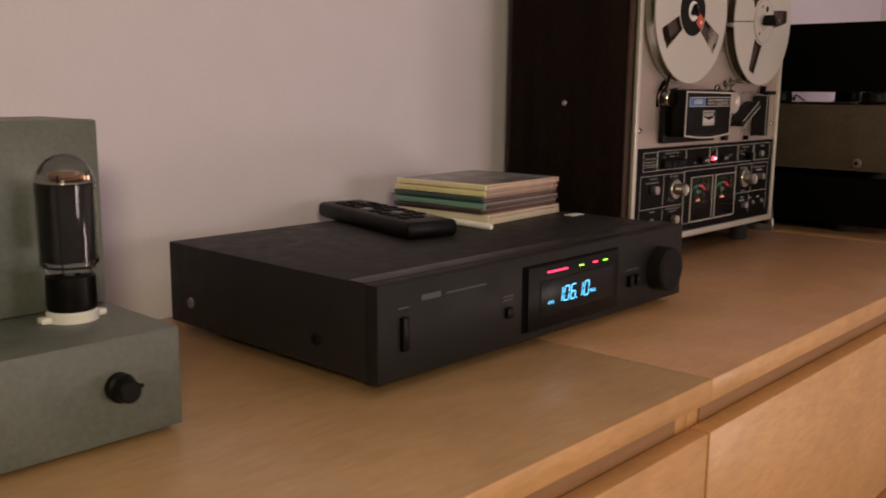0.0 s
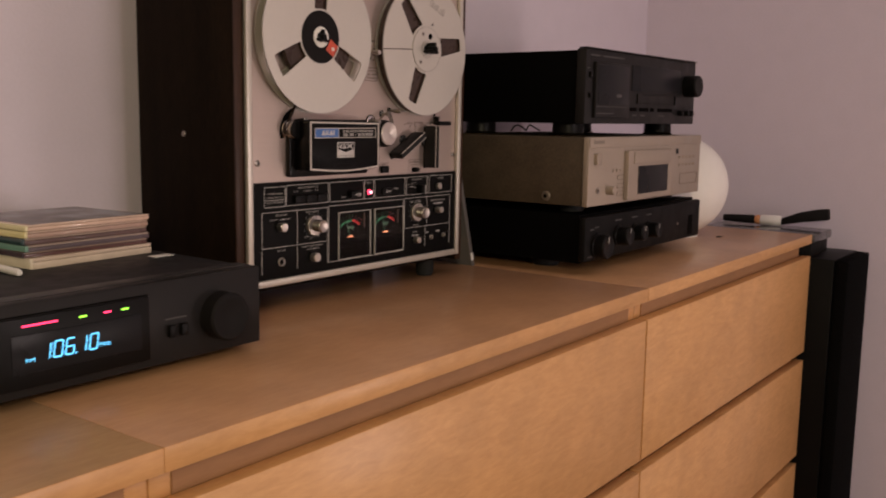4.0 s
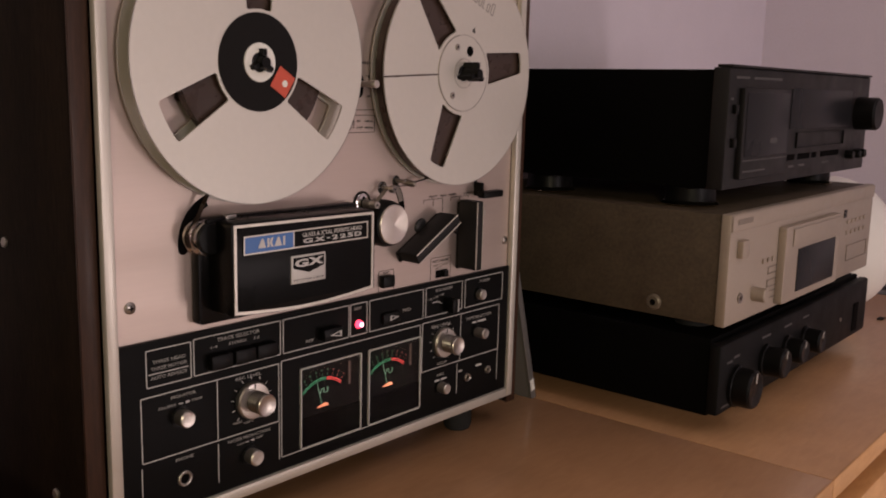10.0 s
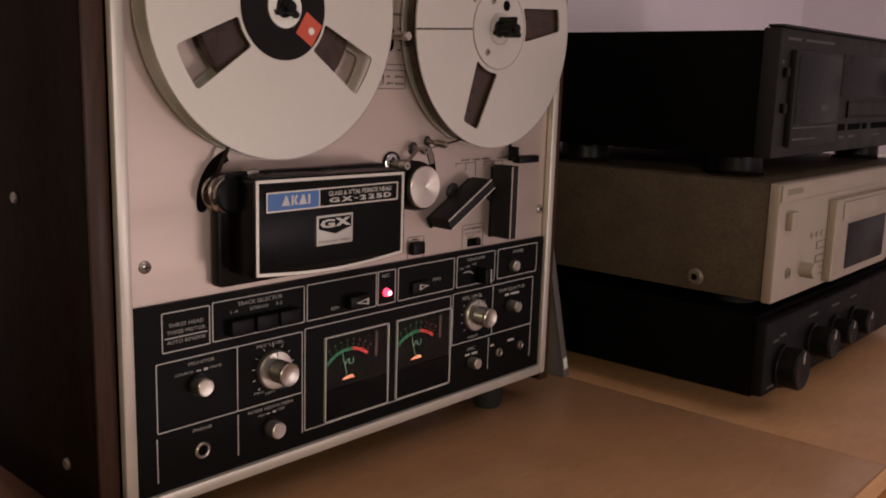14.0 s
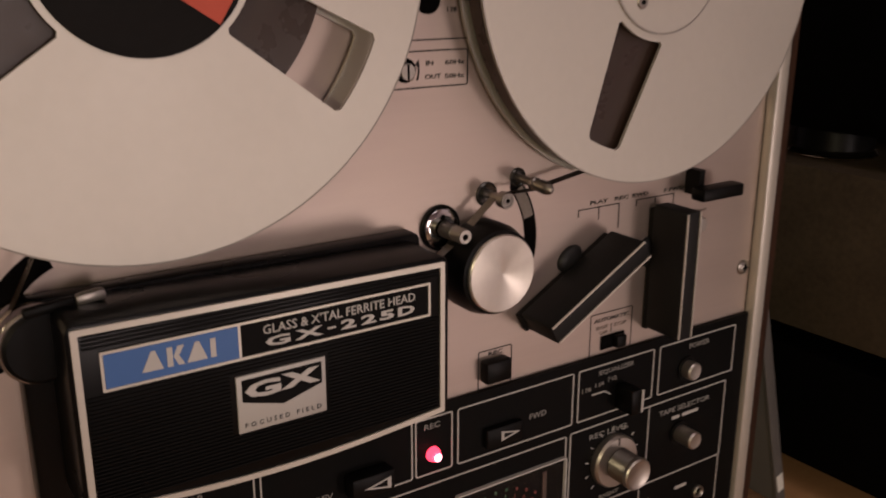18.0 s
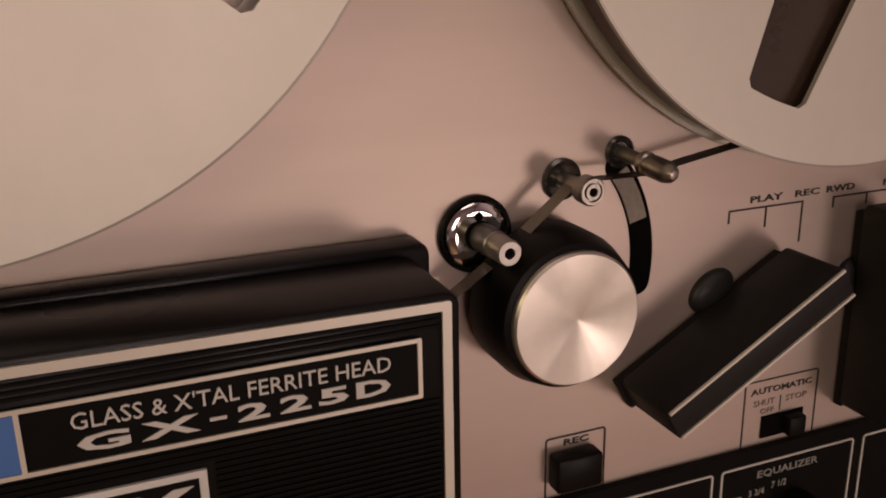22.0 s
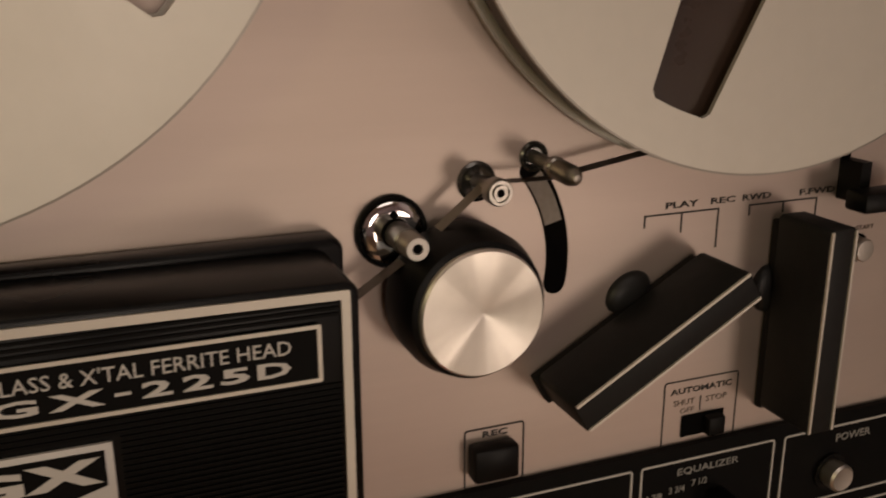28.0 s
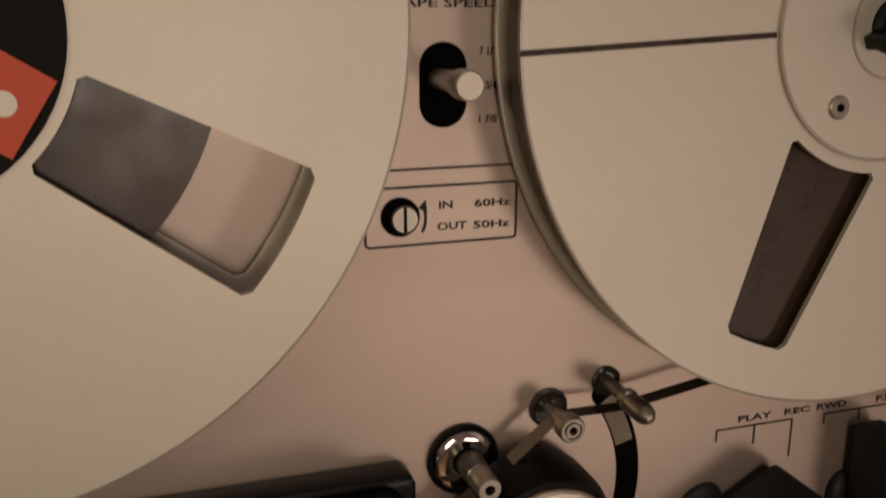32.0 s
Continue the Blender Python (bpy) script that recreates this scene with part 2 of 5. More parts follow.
METER_GLASS = glass("thin_meter_pane", ior=1.06)
OPAL = mat("opal_glass", (0.80, 0.77, 0.72), 0.5, vary=0.01, spec=0.3)
SPEAKER = mat("black_speaker_veneer", (0.0025, 0.0025, 0.0025), 0.45, vary=0.1, spec=0.15)
GRILLE = mat("black_speaker_cloth", (0.003, 0.003, 0.003), 0.95, vary=0.2, scale=900, bump=0.4, spec=0.05)
ACRYLIC = mat("grey_acrylic", (0.125, 0.12, 0.115), 0.2, vary=0.03)
CYAN = mat("display_digits", (0.13, 0.62, 1.0), emit=1.5)
LED_RED = mat("red_led", (1.0, 0.03, 0.10), emit=3.5)
LED_PINK = mat("record_lamp", (1.0, 0.045, 0.085), emit=3.6)
LED_GREEN = mat("green_led", (0.35, 1.0, 0.05), emit=2.0)
VU_GREEN = mat("green_scale", (0.05, 0.30, 0.14), emit=0.10)
VU_RED = mat("red_scale", (0.8, 0.05, 0.045), emit=0.09)
VU_TEXT = mat("pale_green_print", (0.13, 0.26, 0.17), emit=0.10)
VU_DIM = mat("dim_green_print", (0.03, 0.10, 0.05), emit=0.025)
VU_DIM_RED = mat("dim_red_print", (0.18, 0.03, 0.025), emit=0.022)
METER_REFLECTION = mat("brown_pane_reflection", (0.055, 0.030, 0.020), 0.5)
VU_LAMP = mat("meter_lamp", (1.0, 0.34, 0.18), emit=0.20)
# Front plastic made paler to hold the light reflected along the lip.
TUNER_LIP = mat("anthracite_lit_lip", (0.032, 0.030, 0.030), 0.42, 0.0, vary=0.05, scale=400, spec=0.35)
HEAD_GLOSS = mat("glossy_black_plastic", (0.0028, 0.0025, 0.0025), 0.30, vary=0.1, scale=250, bump=0.02, spec=0.22, rough_vary=0.05)
# Pale copy of the brown tape, with its sheen put into the colour.
TAPE_LIT = mat("tape_lit_tone", (0.34, 0.28, 0.235), 0.22, vary=0.05, scale=500)
BRASS = mat("brass_ring", (0.58, 0.49, 0.36), 0.22, 1.0)
KEY_LINE = mat("brown_print", (0.20, 0.165, 0.135), 0.6)
LETTER = mat("fine_silver_print", (0.30, 0.288, 0.275), 0.5, 0.1)
SPRING = mat("dull_brown_spring", (0.20, 0.175, 0.15), 0.5, 0.7, vary=0.1, scale=600)
PIN_STEEL = mat("worn_steel", (0.28, 0.255, 0.23), 0.30, 0.95, vary=0.06, scale=300)
TIP_STEEL = mat("ground_steel", (0.40, 0.37, 0.34), 0.38, 0.85, vary=0.03, scale=400)
DARK_CHROME = mat("dark_chrome", (0.10, 0.095, 0.09), 0.2, 0.8)
DIM_PRINT = mat("dim_print", (0.05, 0.047, 0.046), 0.5)
STEEL_DARK = mat("dark_toned_steel", (0.17, 0.155, 0.14), 0.35, 0.8, vary=0.06, scale=300)
METER_UP = mat("translucent_scale_plate", (0.006, 0.0045, 0.004), 0.6, spec=0.05)
METER = mat("meter_face", (0.0025, 0.002, 0.002), 0.6, spec=0.03)

# ---- building ----
ORIGIN = {}


def thing(name, x, y, z, label="", category="", group="", kind=""):
    ob = new(name)
    ob.location = (x, y, z)
    ORIGIN[ob.name] = Vector((x, y, z))
    return tagged(ob, label, category, group, kind)


def finish(bm, name, material, smooth=True):
    bmesh.ops.recalc_face_normals(bm, faces=bm.faces[:])
    me = bpy.data.meshes.new(name)
    bm.to_mesh(me)
    bm.free()
    me.materials.append(material)
    if smooth:
        me.shade_smooth()
        me.set_sharp_from_angle(angle=radians(32))
    return me


def part(name, bm, material, parent, label=""):
    """One mesh under a thing or a part; the bmesh is in world places."""
    at = ORIGIN[parent.name]
    bmesh.ops.translate(bm, verts=bm.verts[:], vec=-at)
    ob = new(name, finish(bm, name, material))
    ob.parent = parent
    ORIGIN[ob.name] = at
    return tagged(ob, label)


def solid(name, bm, material, label="", category="", group="", kind=""):
    """A thing that is one mesh, its origin at the middle of its base."""
    xs, ys, zs = zip(*[v.co for v in bm.verts])
    at = Vector(((min(xs) + max(xs)) / 2, (min(ys) + max(ys)) / 2, min(zs)))
    bmesh.ops.translate(bm, verts=bm.verts[:], vec=-at)
    ob = new(name, finish(bm, name, material))
    ob.location = at
    ORIGIN[ob.name] = at
    return tagged(ob, label, category, group, kind)


def box(x0, x1, y0, y1, z0, z1, bevel=0.0, segments=2):
    bm = bmesh.new()
    bmesh.ops.create_cube(bm, size=1.0)
    for v in bm.verts:
        v.co = Vector(((x0 + x1) / 2 + v.co.x * (x1 - x0), (y0 + y1) / 2 + v.co.y * (y1 - y0), (z0 + z1) / 2 + v.co.z * (z1 - z0)))
    if bevel:
        bmesh.ops.bevel(bm, geom=bm.edges[:], offset=bevel, segments=segments, affect="EDGES", profile=0.5)
    return bm


def merge(*some):
    out = bmesh.new()
    for bm in some:
        me = bpy.data.meshes.new("joined")
        bm.to_mesh(me)
        bm.free()
        out.from_mesh(me)
        bpy.data.meshes.remove(me)
    return out


def lathe(cx, cz, profile, n=40):
    """Round about an axis along y; the profile is (radius, y)."""
    bm = bmesh.new()
    rings = []
    for r, y in profile:
        if r <= 1e-6:
            rings.append([bm.verts.new((cx, y, cz))])
        else:
            rings.append([bm.verts.new((cx + r * math.cos(2 * math.pi * k / n), y, cz + r * math.sin(2 * math.pi * k / n))) for k in range(n)])
    for a, b in zip(rings, rings[1:]):
        for k in range(n):
            j = (k + 1) % n
            if len(a) == 1 and len(b) > 1:
                bm.faces.new((a[0], b[k], b[j]))
            elif len(b) == 1 and len(a) > 1:
                bm.faces.new((a[k], b[0], a[j]))
            elif len(a) > 1:
                bm.faces.new((a[k], b[k], b[j], a[j]))
    return bm


def upright(cx, cy, profile, n=40):
    """Round about an upright axis; the profile is (radius, z)."""
    bm = lathe(0, 0, profile, n)
    bmesh.ops.transform(bm, matrix=Matrix(((1, 0, 0, cx), (0, 0, 1, cy), (0, 1, 0, 0), (0, 0, 0, 1))), verts=bm.verts[:])
    return bm


def disc(cx, cz, r, y0, y1, edge=0.0005, n=40):
    return lathe(cx, cz, [(0, y0), (r, y0), (r, y1 + edge), (r - edge, y1), (0, y1)], n)


def prism(points, y0, y1, bevel=0.0):
    """A flat outline of (x, z) with a thickness along y."""
    bm = bmesh.new()
    face = bm.faces.new([bm.verts.new((x, y0, z)) for x, z in points])
    got = bmesh.ops.extrude_face_region(bm, geom=[face])
    bmesh.ops.translate(bm, verts=[v for v in got["geom"] if isinstance(v, bmesh.types.BMVert)], vec=(0, y1 - y0, 0))
    if bevel:
        bmesh.ops.bevel(bm, geom=bm.edges[:], offset=bevel, segments=2, affect="EDGES", profile=0.5)
    return bm


def plate(outer, holes, y0, y1):
    """A flat plate with holes; the outlines are lists of (x, z)."""
    bm = bmesh.new()
    for loop in (outer, *holes):
        vs = [bm.verts.new((x, y0, z)) for x, z in loop]
        for a, b in zip(vs, vs[1:] + vs[:1]):
            bm.edges.new((a, b))
    bmesh.ops.triangle_fill(bm, use_beauty=True, use_dissolve=False, edges=bm.edges[:], normal=(0, -1, 0))
    got = bmesh.ops.extrude_face_region(bm, geom=bm.faces[:])
    bmesh.ops.translate(bm, verts=[v for v in got["geom"] if isinstance(v, bmesh.types.BMVert)], vec=(0, y1 - y0, 0))
    return bm


def ring(cx, cz, r, n=72, start=0.0):
    return [(cx + r * math.cos(start + 2 * math.pi * k / n), cz + r * math.sin(start + 2 * math.pi * k / n)) for k in range(n)]


def rounded(x0, x1, z0, z1, r, n=5):
    out = []
    for cx, cz, a in ((x1 - r, z1 - r, 0), (x0 + r, z1 - r, 90), (x0 + r, z0 + r, 180), (x1 - r, z0 + r, 270)):
        out += [(cx + r * math.cos(radians(a + 90 * k / n)), cz + r * math.sin(radians(a + 90 * k / n))) for k in range(n + 1)]
    return out


def outline(x0, x1, z0, z1, width, y0, y1, r=0.0012):
    """A thin printed or raised rectangle line."""
    return plate(rounded(x0, x1, z0, z1, r), [rounded(x0 + width, x1 - width, z0 + width, z1 - width, max(r - width, 0.0002))], y0, y1)


def bar(xa, za, xb, zb, width, y0, y1):
    """A straight printed line between two places on a face."""
    d = Vector((xb - xa, zb - za)).normalized() * width / 2
    n = Vector((-d.y, d.x))
    return prism([(xa - n.x, za - n.y), (xb - n.x, zb - n.y), (xb + n.x, zb + n.y), (xa + n.x, za + n.y)], y0, y1)


def arc(cx, cz, r, a0, a1, width, y0, y1, n=20):
    inner = [(cx + (r - width / 2) * math.cos(radians(a0 + (a1 - a0) * k / n)), cz + (r - width / 2) * math.sin(radians(a0 + (a1 - a0) * k / n))) for k in range(n + 1)]
    outer = [(cx + (r + width / 2) * math.cos(radians(a0 + (a1 - a0) * k / n)), cz + (r + width / 2) * math.sin(radians(a0 + (a1 - a0) * k / n))) for k in range(n + 1)]
    return prism(inner + outer[::-1], y0, y1)


def letters(body, x0, x1, z0, z1, y, thick=0.0002, bold=0.0):
    """Flat lettering, fitted to a rectangle on a face that looks along -y."""
    curve = bpy.data.curves.new("lettering", "FONT")
    curve.body, curve.resolution_u, curve.offset = body, 2, bold
    ob = bpy.data.objects.new("lettering", curve)
    scene.collection.objects.link(ob)
    bpy.context.view_layer.update()
    me = bpy.data.meshes.new_from_object(ob.evaluated_get(bpy.context.evaluated_depsgraph_get()))
    bm = bmesh.new()
    bm.from_mesh(me)
    bpy.data.objects.remove(ob)
    bpy.data.curves.remove(curve)
    bpy.data.meshes.remove(me)
    xs, ys = [v.co.x for v in bm.verts], [v.co.y for v in bm.verts]
    ax, bx, ay, by = min(xs), max(xs), min(ys), max(ys)
    for v in bm.verts:
        v.co = Vector((x0 + (v.co.x - ax) / (bx - ax) * (x1 - x0), y, z0 + (v.co.y - ay) / (by - ay) * (z1 - z0)))
    got = bmesh.ops.extrude_face_region(bm, geom=bm.faces[:])
    bmesh.ops.translate(bm, verts=[v for v in got["geom"] if isinstance(v, bmesh.types.BMVert)], vec=(0, -thick, 0))
    return bm


def turned(bm, m):
    bmesh.ops.transform(bm, matrix=m, verts=bm.verts[:])
    return bm


# ---- room ----
TOP = 0.78
XW, YW = 1.50, 0.215
solid("floor", box(-3.0, XW + 0.1, -3.4, YW + 0.1, -0.1, 0.0), FLOOR, "brown wooden floor under the chests of drawers", "floor", kind="structure")
solid("ceiling", box(-3.0, XW + 0.1, -3.4, YW + 0.1, 2.5, 2.6), CEIL, "plain white ceiling of the room", "ceiling", kind="structure")
solid("wall_north", box(-3.0, XW + 0.1, YW, YW + 0.1, 0.0, 2.5), WALL, "plain off-white painted wall behind the hi-fi", "wall", kind="structure")
solid("wall_east", box(XW, XW + 0.1, -3.4, YW, 0.0, 2.5), WALL, "plain off-white painted wall beside the speaker", "wall", kind="structure")
solid("wall_south", box(-3.0, XW + 0.1, -3.5, -3.4, 0.0, 2.5), WALL, "plain off-white painted wall of the room", "wall", kind="structure")
solid("wall_west", box(-3.1, -3.0, -3.4, YW + 0.1, 0.0, 2.5), WALL, "plain off-white painted wall of the room", "wall", kind="structure")


# ---- chests of drawers ----
def chest(x0, veneer, last=False):
    x1, yf, yb = x0 + 0.80, -0.2746, 0.206
    c = thing("chest_of_drawers", (x0 + x1) / 2, (yf + yb) / 2, 0, "birch veneer chest with three wide handleless drawers", "chest of drawers", "row of birch chests")
    part("edge_band", box(x0 + 0.0002, x1 - 0.0002, yf, yf + 0.0012, 0.7612, TOP, 0.0005), BIRCH, c, "pale birch edge band")
    part("top", box(x0 + 0.0002, x1 - 0.0002, yf + 0.0013, yb, 0.7612, TOP, 0.0005), veneer, c)
    for a, b, set_back in ((x0 + 0.0005, x0 + 0.02, 0.032), (x1 - 0.02, x1 - 0.0005, 0.070 if last else 0.032)):
        part("side_panel", box(a, b, yf + set_back, yb, 0.0, 0.7610, 0.001), BIRCH, c)
        if set_back < 0.05:
            part("rail_end", box(a, b, yf + 0.0205, yf + 0.0315, 0.7300, 0.7609, 0.0008), BIRCH, c)
    part("back_panel", box(x0 + 0.0205, x1 - 0.0205, yb - 0.01, yb, 0.06, 0.7609), BIRCH_SHADED, c)
    part("plinth", box(x0 + 0.0205, x1 - 0.0205, yf + 0.05, yf + 0.07, 0.0, 0.06), BIRCH_SHADED, c)
    for z0, z1 in ((0.531, 0.735), (0.303, 0.513), (0.062, 0.285)):
        d = part("drawer", box(x0 + 0.002, x1 - 0.002, yf, yf + 0.018, z0, z1, 0.001), BIRCH, c)
        # The rail's colour holds the shade under the top's overhang.
        part("drawer_rail", box(x0 + 0.0202, x1 - 0.0202, yf + 0.0195, yf + 0.0330, z1 - 0.012, z1 + 0.0255 if z1 > 0.7 else z1 + 0.0175), BIRCH_SHADED, d)
        part("drawer_box", box(x0 + 0.03, x1 - 0.03, yf + 0.0182, yf + 0.0193, z0 + 0.02, z1 - 0.02), BIRCH_SHADED, d)
    return c


for left, veneer in ((-1.118, BIRCH_PALE), (-0.318, BIRCH_RED), (0.483, BIRCH_RED)):
    chest(left, veneer, left > 0)


# ---- open-reel tape deck ----
CX, CZ = 0.2055, TOP
deck = thing("tape_deck", CX, 0.1, CZ, "open-reel tape deck with walnut cabinet, aluminium face and black control panel", "tape deck")
DW, DZ0, DZ1, DB = 0.399, 0.802, 1.2115, 0.180
part("side_panel", box(-0.0120, 0.0, 0.0025, DB, DZ0, DZ1, 0.0015), WALNUT, deck, "dark walnut veneer side")
part("side_panel", box(DW, DW + 0.0120, 0.0025, DB, DZ0, DZ1, 0.0015), WALNUT, deck)
part("top_panel", box(0.0002, DW - 0.0002, 0.0, DB, DZ1 - 0.0078, DZ1, 0.001), WALNUT, deck)
part("bottom_panel", box(0.0002, DW - 0.0002, 0.0205, DB, DZ0, DZ0 + 0.0095), WALNUT, deck)
part("back_panel", box(0.0002, DW - 0.0002, DB - 0.008, DB - 0.0005, DZ0 + 0.0097, DZ1 - 0.0080), PLASTIC_MATT, deck)
for x0 in (-0.0120, DW):
    part("edging", box(x0, x0 + 0.0120, 0.0, 0.0024, DZ0, DZ1, 0.0006), WALNUT_EDGE, deck, "reddish walnut front edging")
for y, z in ((0.151, 1.178), (0.0385, 1.179), (0.091, 0.9872), (0.151, 0.836), (0.0385, 0.836)):
    part("side_screw", turned(disc(0, 0, 0.0035, 0, -0.0018, 0.0008, 16), Matrix.Translation((-0.0120, y, z)) @ Matrix.Rotation(radians(-90), 4, "Z")), STEEL, deck)
for x in (0.03, DW - 0.035):
    for y in (0.03, DB - 0.03):
        part("foot", upright(x, y, [(0, TOP), (0.011, TOP), (0.013, TOP + 0.004), (0.013, DZ0 + 0.001), (0, DZ0 + 0.001)], 20), RUBBER, deck)
FZ0, FZ1 = 0.8115, 1.2036
for x0, x1, z0, z1 in ((0.0006, 0.0082, FZ0, FZ1), (DW - 0.0082, DW - 0.0006, FZ0, FZ1), (0.0083, DW - 0.0083, FZ0, FZ0 + 0.008), (0.0083, DW - 0.0083, FZ1 - 0.005, FZ1)):
    part("frame_bar", box(x0, x1, -0.006, -0.0002, z0, z1, 0.0012), SILVER, deck)
face = part("face_plate", box(0.0084, DW - 0.0084, -0.0006, 0.010, 0.8197, 1.1984), ALU, deck, "brushed aluminium face plate")
panel = part("control_panel", box(0.0085, DW - 0.0085, -0.003, -0.0008, 0.8198, 0.9333), BLACK_PANEL, deck, "black control panel with silver lines")
PY = -0.0030


def on_panel(bm, name="panel_line", material=None):
    return part(name, bm, material or LINE, panel)


def panel_text(body, x0, x1, z0, z1, material=None):
    return part("lettering", letters(body, x0, x1, z0, z1, PY), material or LETTER, panel)


for x0, x1, z0, z1 in ((0.0266, 0.0588, 0.9042, 0.9282), (0.0603, 0.1305, 0.9045, 0.9292), (0.1324, 0.1950, 0.9045, 0.9293), (0.1962, 0.2137, 0.9045, 0.9293),
                       (0.2160, 0.2770, 0.9045, 0.9293), (0.2796, 0.3258, 0.9045, 0.9293), (0.3292, 0.3817, 0.9045, 0.9293),
                       (0.0222, 0.1289, 0.8565, 0.8988), (0.1306, 0.2742, 0.8290, 0.9000), (0.2762, 0.3782, 0.8588, 0.9005)):
    on_panel(outline(x0, x1, z0, z1, 0.00058, PY, PY - 0.0003))
for xa, za, xb, zb in ((0.0778, 0.8986, 0.0778, 0.8567), (0.0219, 0.8538, 0.0219, 0.8266), (0.0779, 0.8543, 0.0779, 0.8275), (0.1289, 0.8558, 0.1289, 0.8284),
                       (0.3250, 0.9003, 0.3250, 0.8590), (0.3217, 0.8571, 0.3217, 0.8305), (0.3776, 0.8582, 0.3776, 0.8305), (0.0285, 0.9126, 0.0568, 0.9126)):
    on_panel(bar(xa, za, xb, zb, 0.00055, PY, PY - 0.0003))
panel_text("THREE HEAD", 0.0312, 0.0545, 0.9189, 0.9211)
panel_text("THREE MOTOR", 0.0300, 0.0556, 0.9147, 0.9169)
panel_text("AUTO REVERSE", 0.0299, 0.0556, 0.9089, 0.9111)
panel_text("TRACK SELECTOR", 0.0785, 0.1125, 0.9240, 0.9265)
panel_text("1-4", 0.0735, 0.0785, 0.9200, 0.9219)
panel_text("STEREO", 0.0875, 0.1015, 0.9200, 0.9219)
panel_text("3-2", 0.1075, 0.1125, 0.9200, 0.9219)
panel_text("REV", 0.1535, 0.1605, 0.9084, 0.9106)
panel_text("REC", 0.2005, 0.2078, 0.9242, 0.9265)
panel_text("FWD", 0.2530, 0.2620, 0.9139, 0.9164)
panel_text("EQUALIZER", 0.2920, 0.3130, 0.9240, 0.9265)
panel_text("POWER", 0.3495, 0.3630, 0.9236, 0.9261)
panel_text("MONITOR", 0.0436, 0.0617, 0.8935, 0.8955)
panel_text("SOURCE", 0.0344, 0.0469, 0.8886, 0.8901)
panel_text("TAPE", 0.0581, 0.0663, 0.8888, 0.8903)
panel_text("REC LEVEL", 0.0925, 0.1136, 0.8942, 0.8962)
panel_text("MIN", 0.0902, 0.0969, 0.8640, 0.8656)
panel_text("LEFT", 0.0992, 0.1068, 0.8624, 0.8640)
panel_text("MAX", 0.1098, 0.1158, 0.8638, 0.8654)
panel_text("NOISE REDUCTION", 0.0858, 0.1207, 0.8521, 0.8541)
panel_text("ON", 0.0931, 0.0981, 0.8484, 0.8499)
panel_text("OFF", 0.1084, 0.1143, 0.8491, 0.8506)
panel_text("PHONE", 0.0459, 0.0587, 0.8514, 0.8534)
panel_text("REC LEVEL", 0.2880, 0.3120, 0.8936, 0.8962)
panel_text("TAPE SELECTOR", 0.3320, 0.3670, 0.8928, 0.8954)
panel_text("MIC", 0.2960, 0.3050, 0.8508, 0.8534)
panel_text("RIGHT", 0.2960, 0.3080, 0.8610, 0.8630)
for x0, x1, z0, z1 in ((0.0490, 0.0520, 0.8890, 0.8896), (0.0540, 0.0568, 0.8887, 0.8900), (0.0996, 0.1024, 0.8490, 0.8496), (0.1046, 0.1070, 0.8488, 0.8501),
                       (0.3410, 0.3460, 0.8888, 0.8904), (0.3480, 0.3590, 0.8888, 0.8904), (0.2930, 0.2990, 0.8470, 0.8484), (0.3010, 0.3080, 0.8470, 0.8484),
                       (0.3240, 0.3290, 0.8488, 0.8502), (0.3470, 0.3550, 0.8488, 0.8504)):
    on_panel(box(x0, x1, PY - 0.0003, PY, z0, z1), "lettering_bar")
for words, x0, x1, z0 in (("1 7/8", 0.2822, 0.2872, 0.9180), ("3 3/4", 0.2895, 0.2948, 0.9190), ("7 1/2", 0.2972, 0.3024, 0.9200)):
    panel_text(words, x0, x1, z0, z0 + 0.0020)
# selector line of the equalizer
on_panel(bar(0.2880, 0.9159, 0.2955, 0.9159, 0.0006, PY, PY - 0.0003))
on_panel(bar(0.2955, 0.9159, 0.2992, 0.9136, 0.0006, PY, PY - 0.0003))


def rotary(cx, cz):
    k = part("level_knob", lathe(cx, cz, [(0, PY), (0.0128, PY), (0.0128, PY - 0.003), (0.0120, PY - 0.0042), (0.0080, PY - 0.0046), (0, PY - 0.0046)], 48), KNOB, panel, "two-part spun aluminium level knob")
    part("knob_grip", lathe(cx, cz, [(0.0070, PY - 0.0046), (0.0074, PY - 0.0050)] + [(0.0074 if j % 2 else 0.0071, PY - 0.0050 - 0.0004 * j) for j in range(24)] + [(0.0070, PY - 0.0148), (0, PY - 0.0148)], 40), STEEL_DARK, k)
    part("knob_cap", lathe(cx, cz, [(0.0070, PY - 0.0148), (0.0076, PY - 0.0150), (0.0076, PY - 0.0168), (0.0070, PY - 0.0175), (0.0062, PY - 0.0171), (0, PY - 0.0170)], 40), KNOB, k)
    part("pointer", box(cx - 0.0004, cx + 0.0004, PY - 0.0046, PY - 0.0040, cz + 0.0086, cz + 0.0120), PLASTIC, k)
    for k10 in range(11):
        a = radians(225 - 27 * k10)
        on_panel(bar(cx + 0.0146 * math.cos(a), cz + 0.0146 * math.sin(a), cx + 0.0166 * math.cos(a), cz + 0.0166 * math.sin(a), 0.0004, PY, PY - 0.0003), "scale_mark")


rotary(0.1052, 0.8783)
rotary(0.3024, 0.8800)


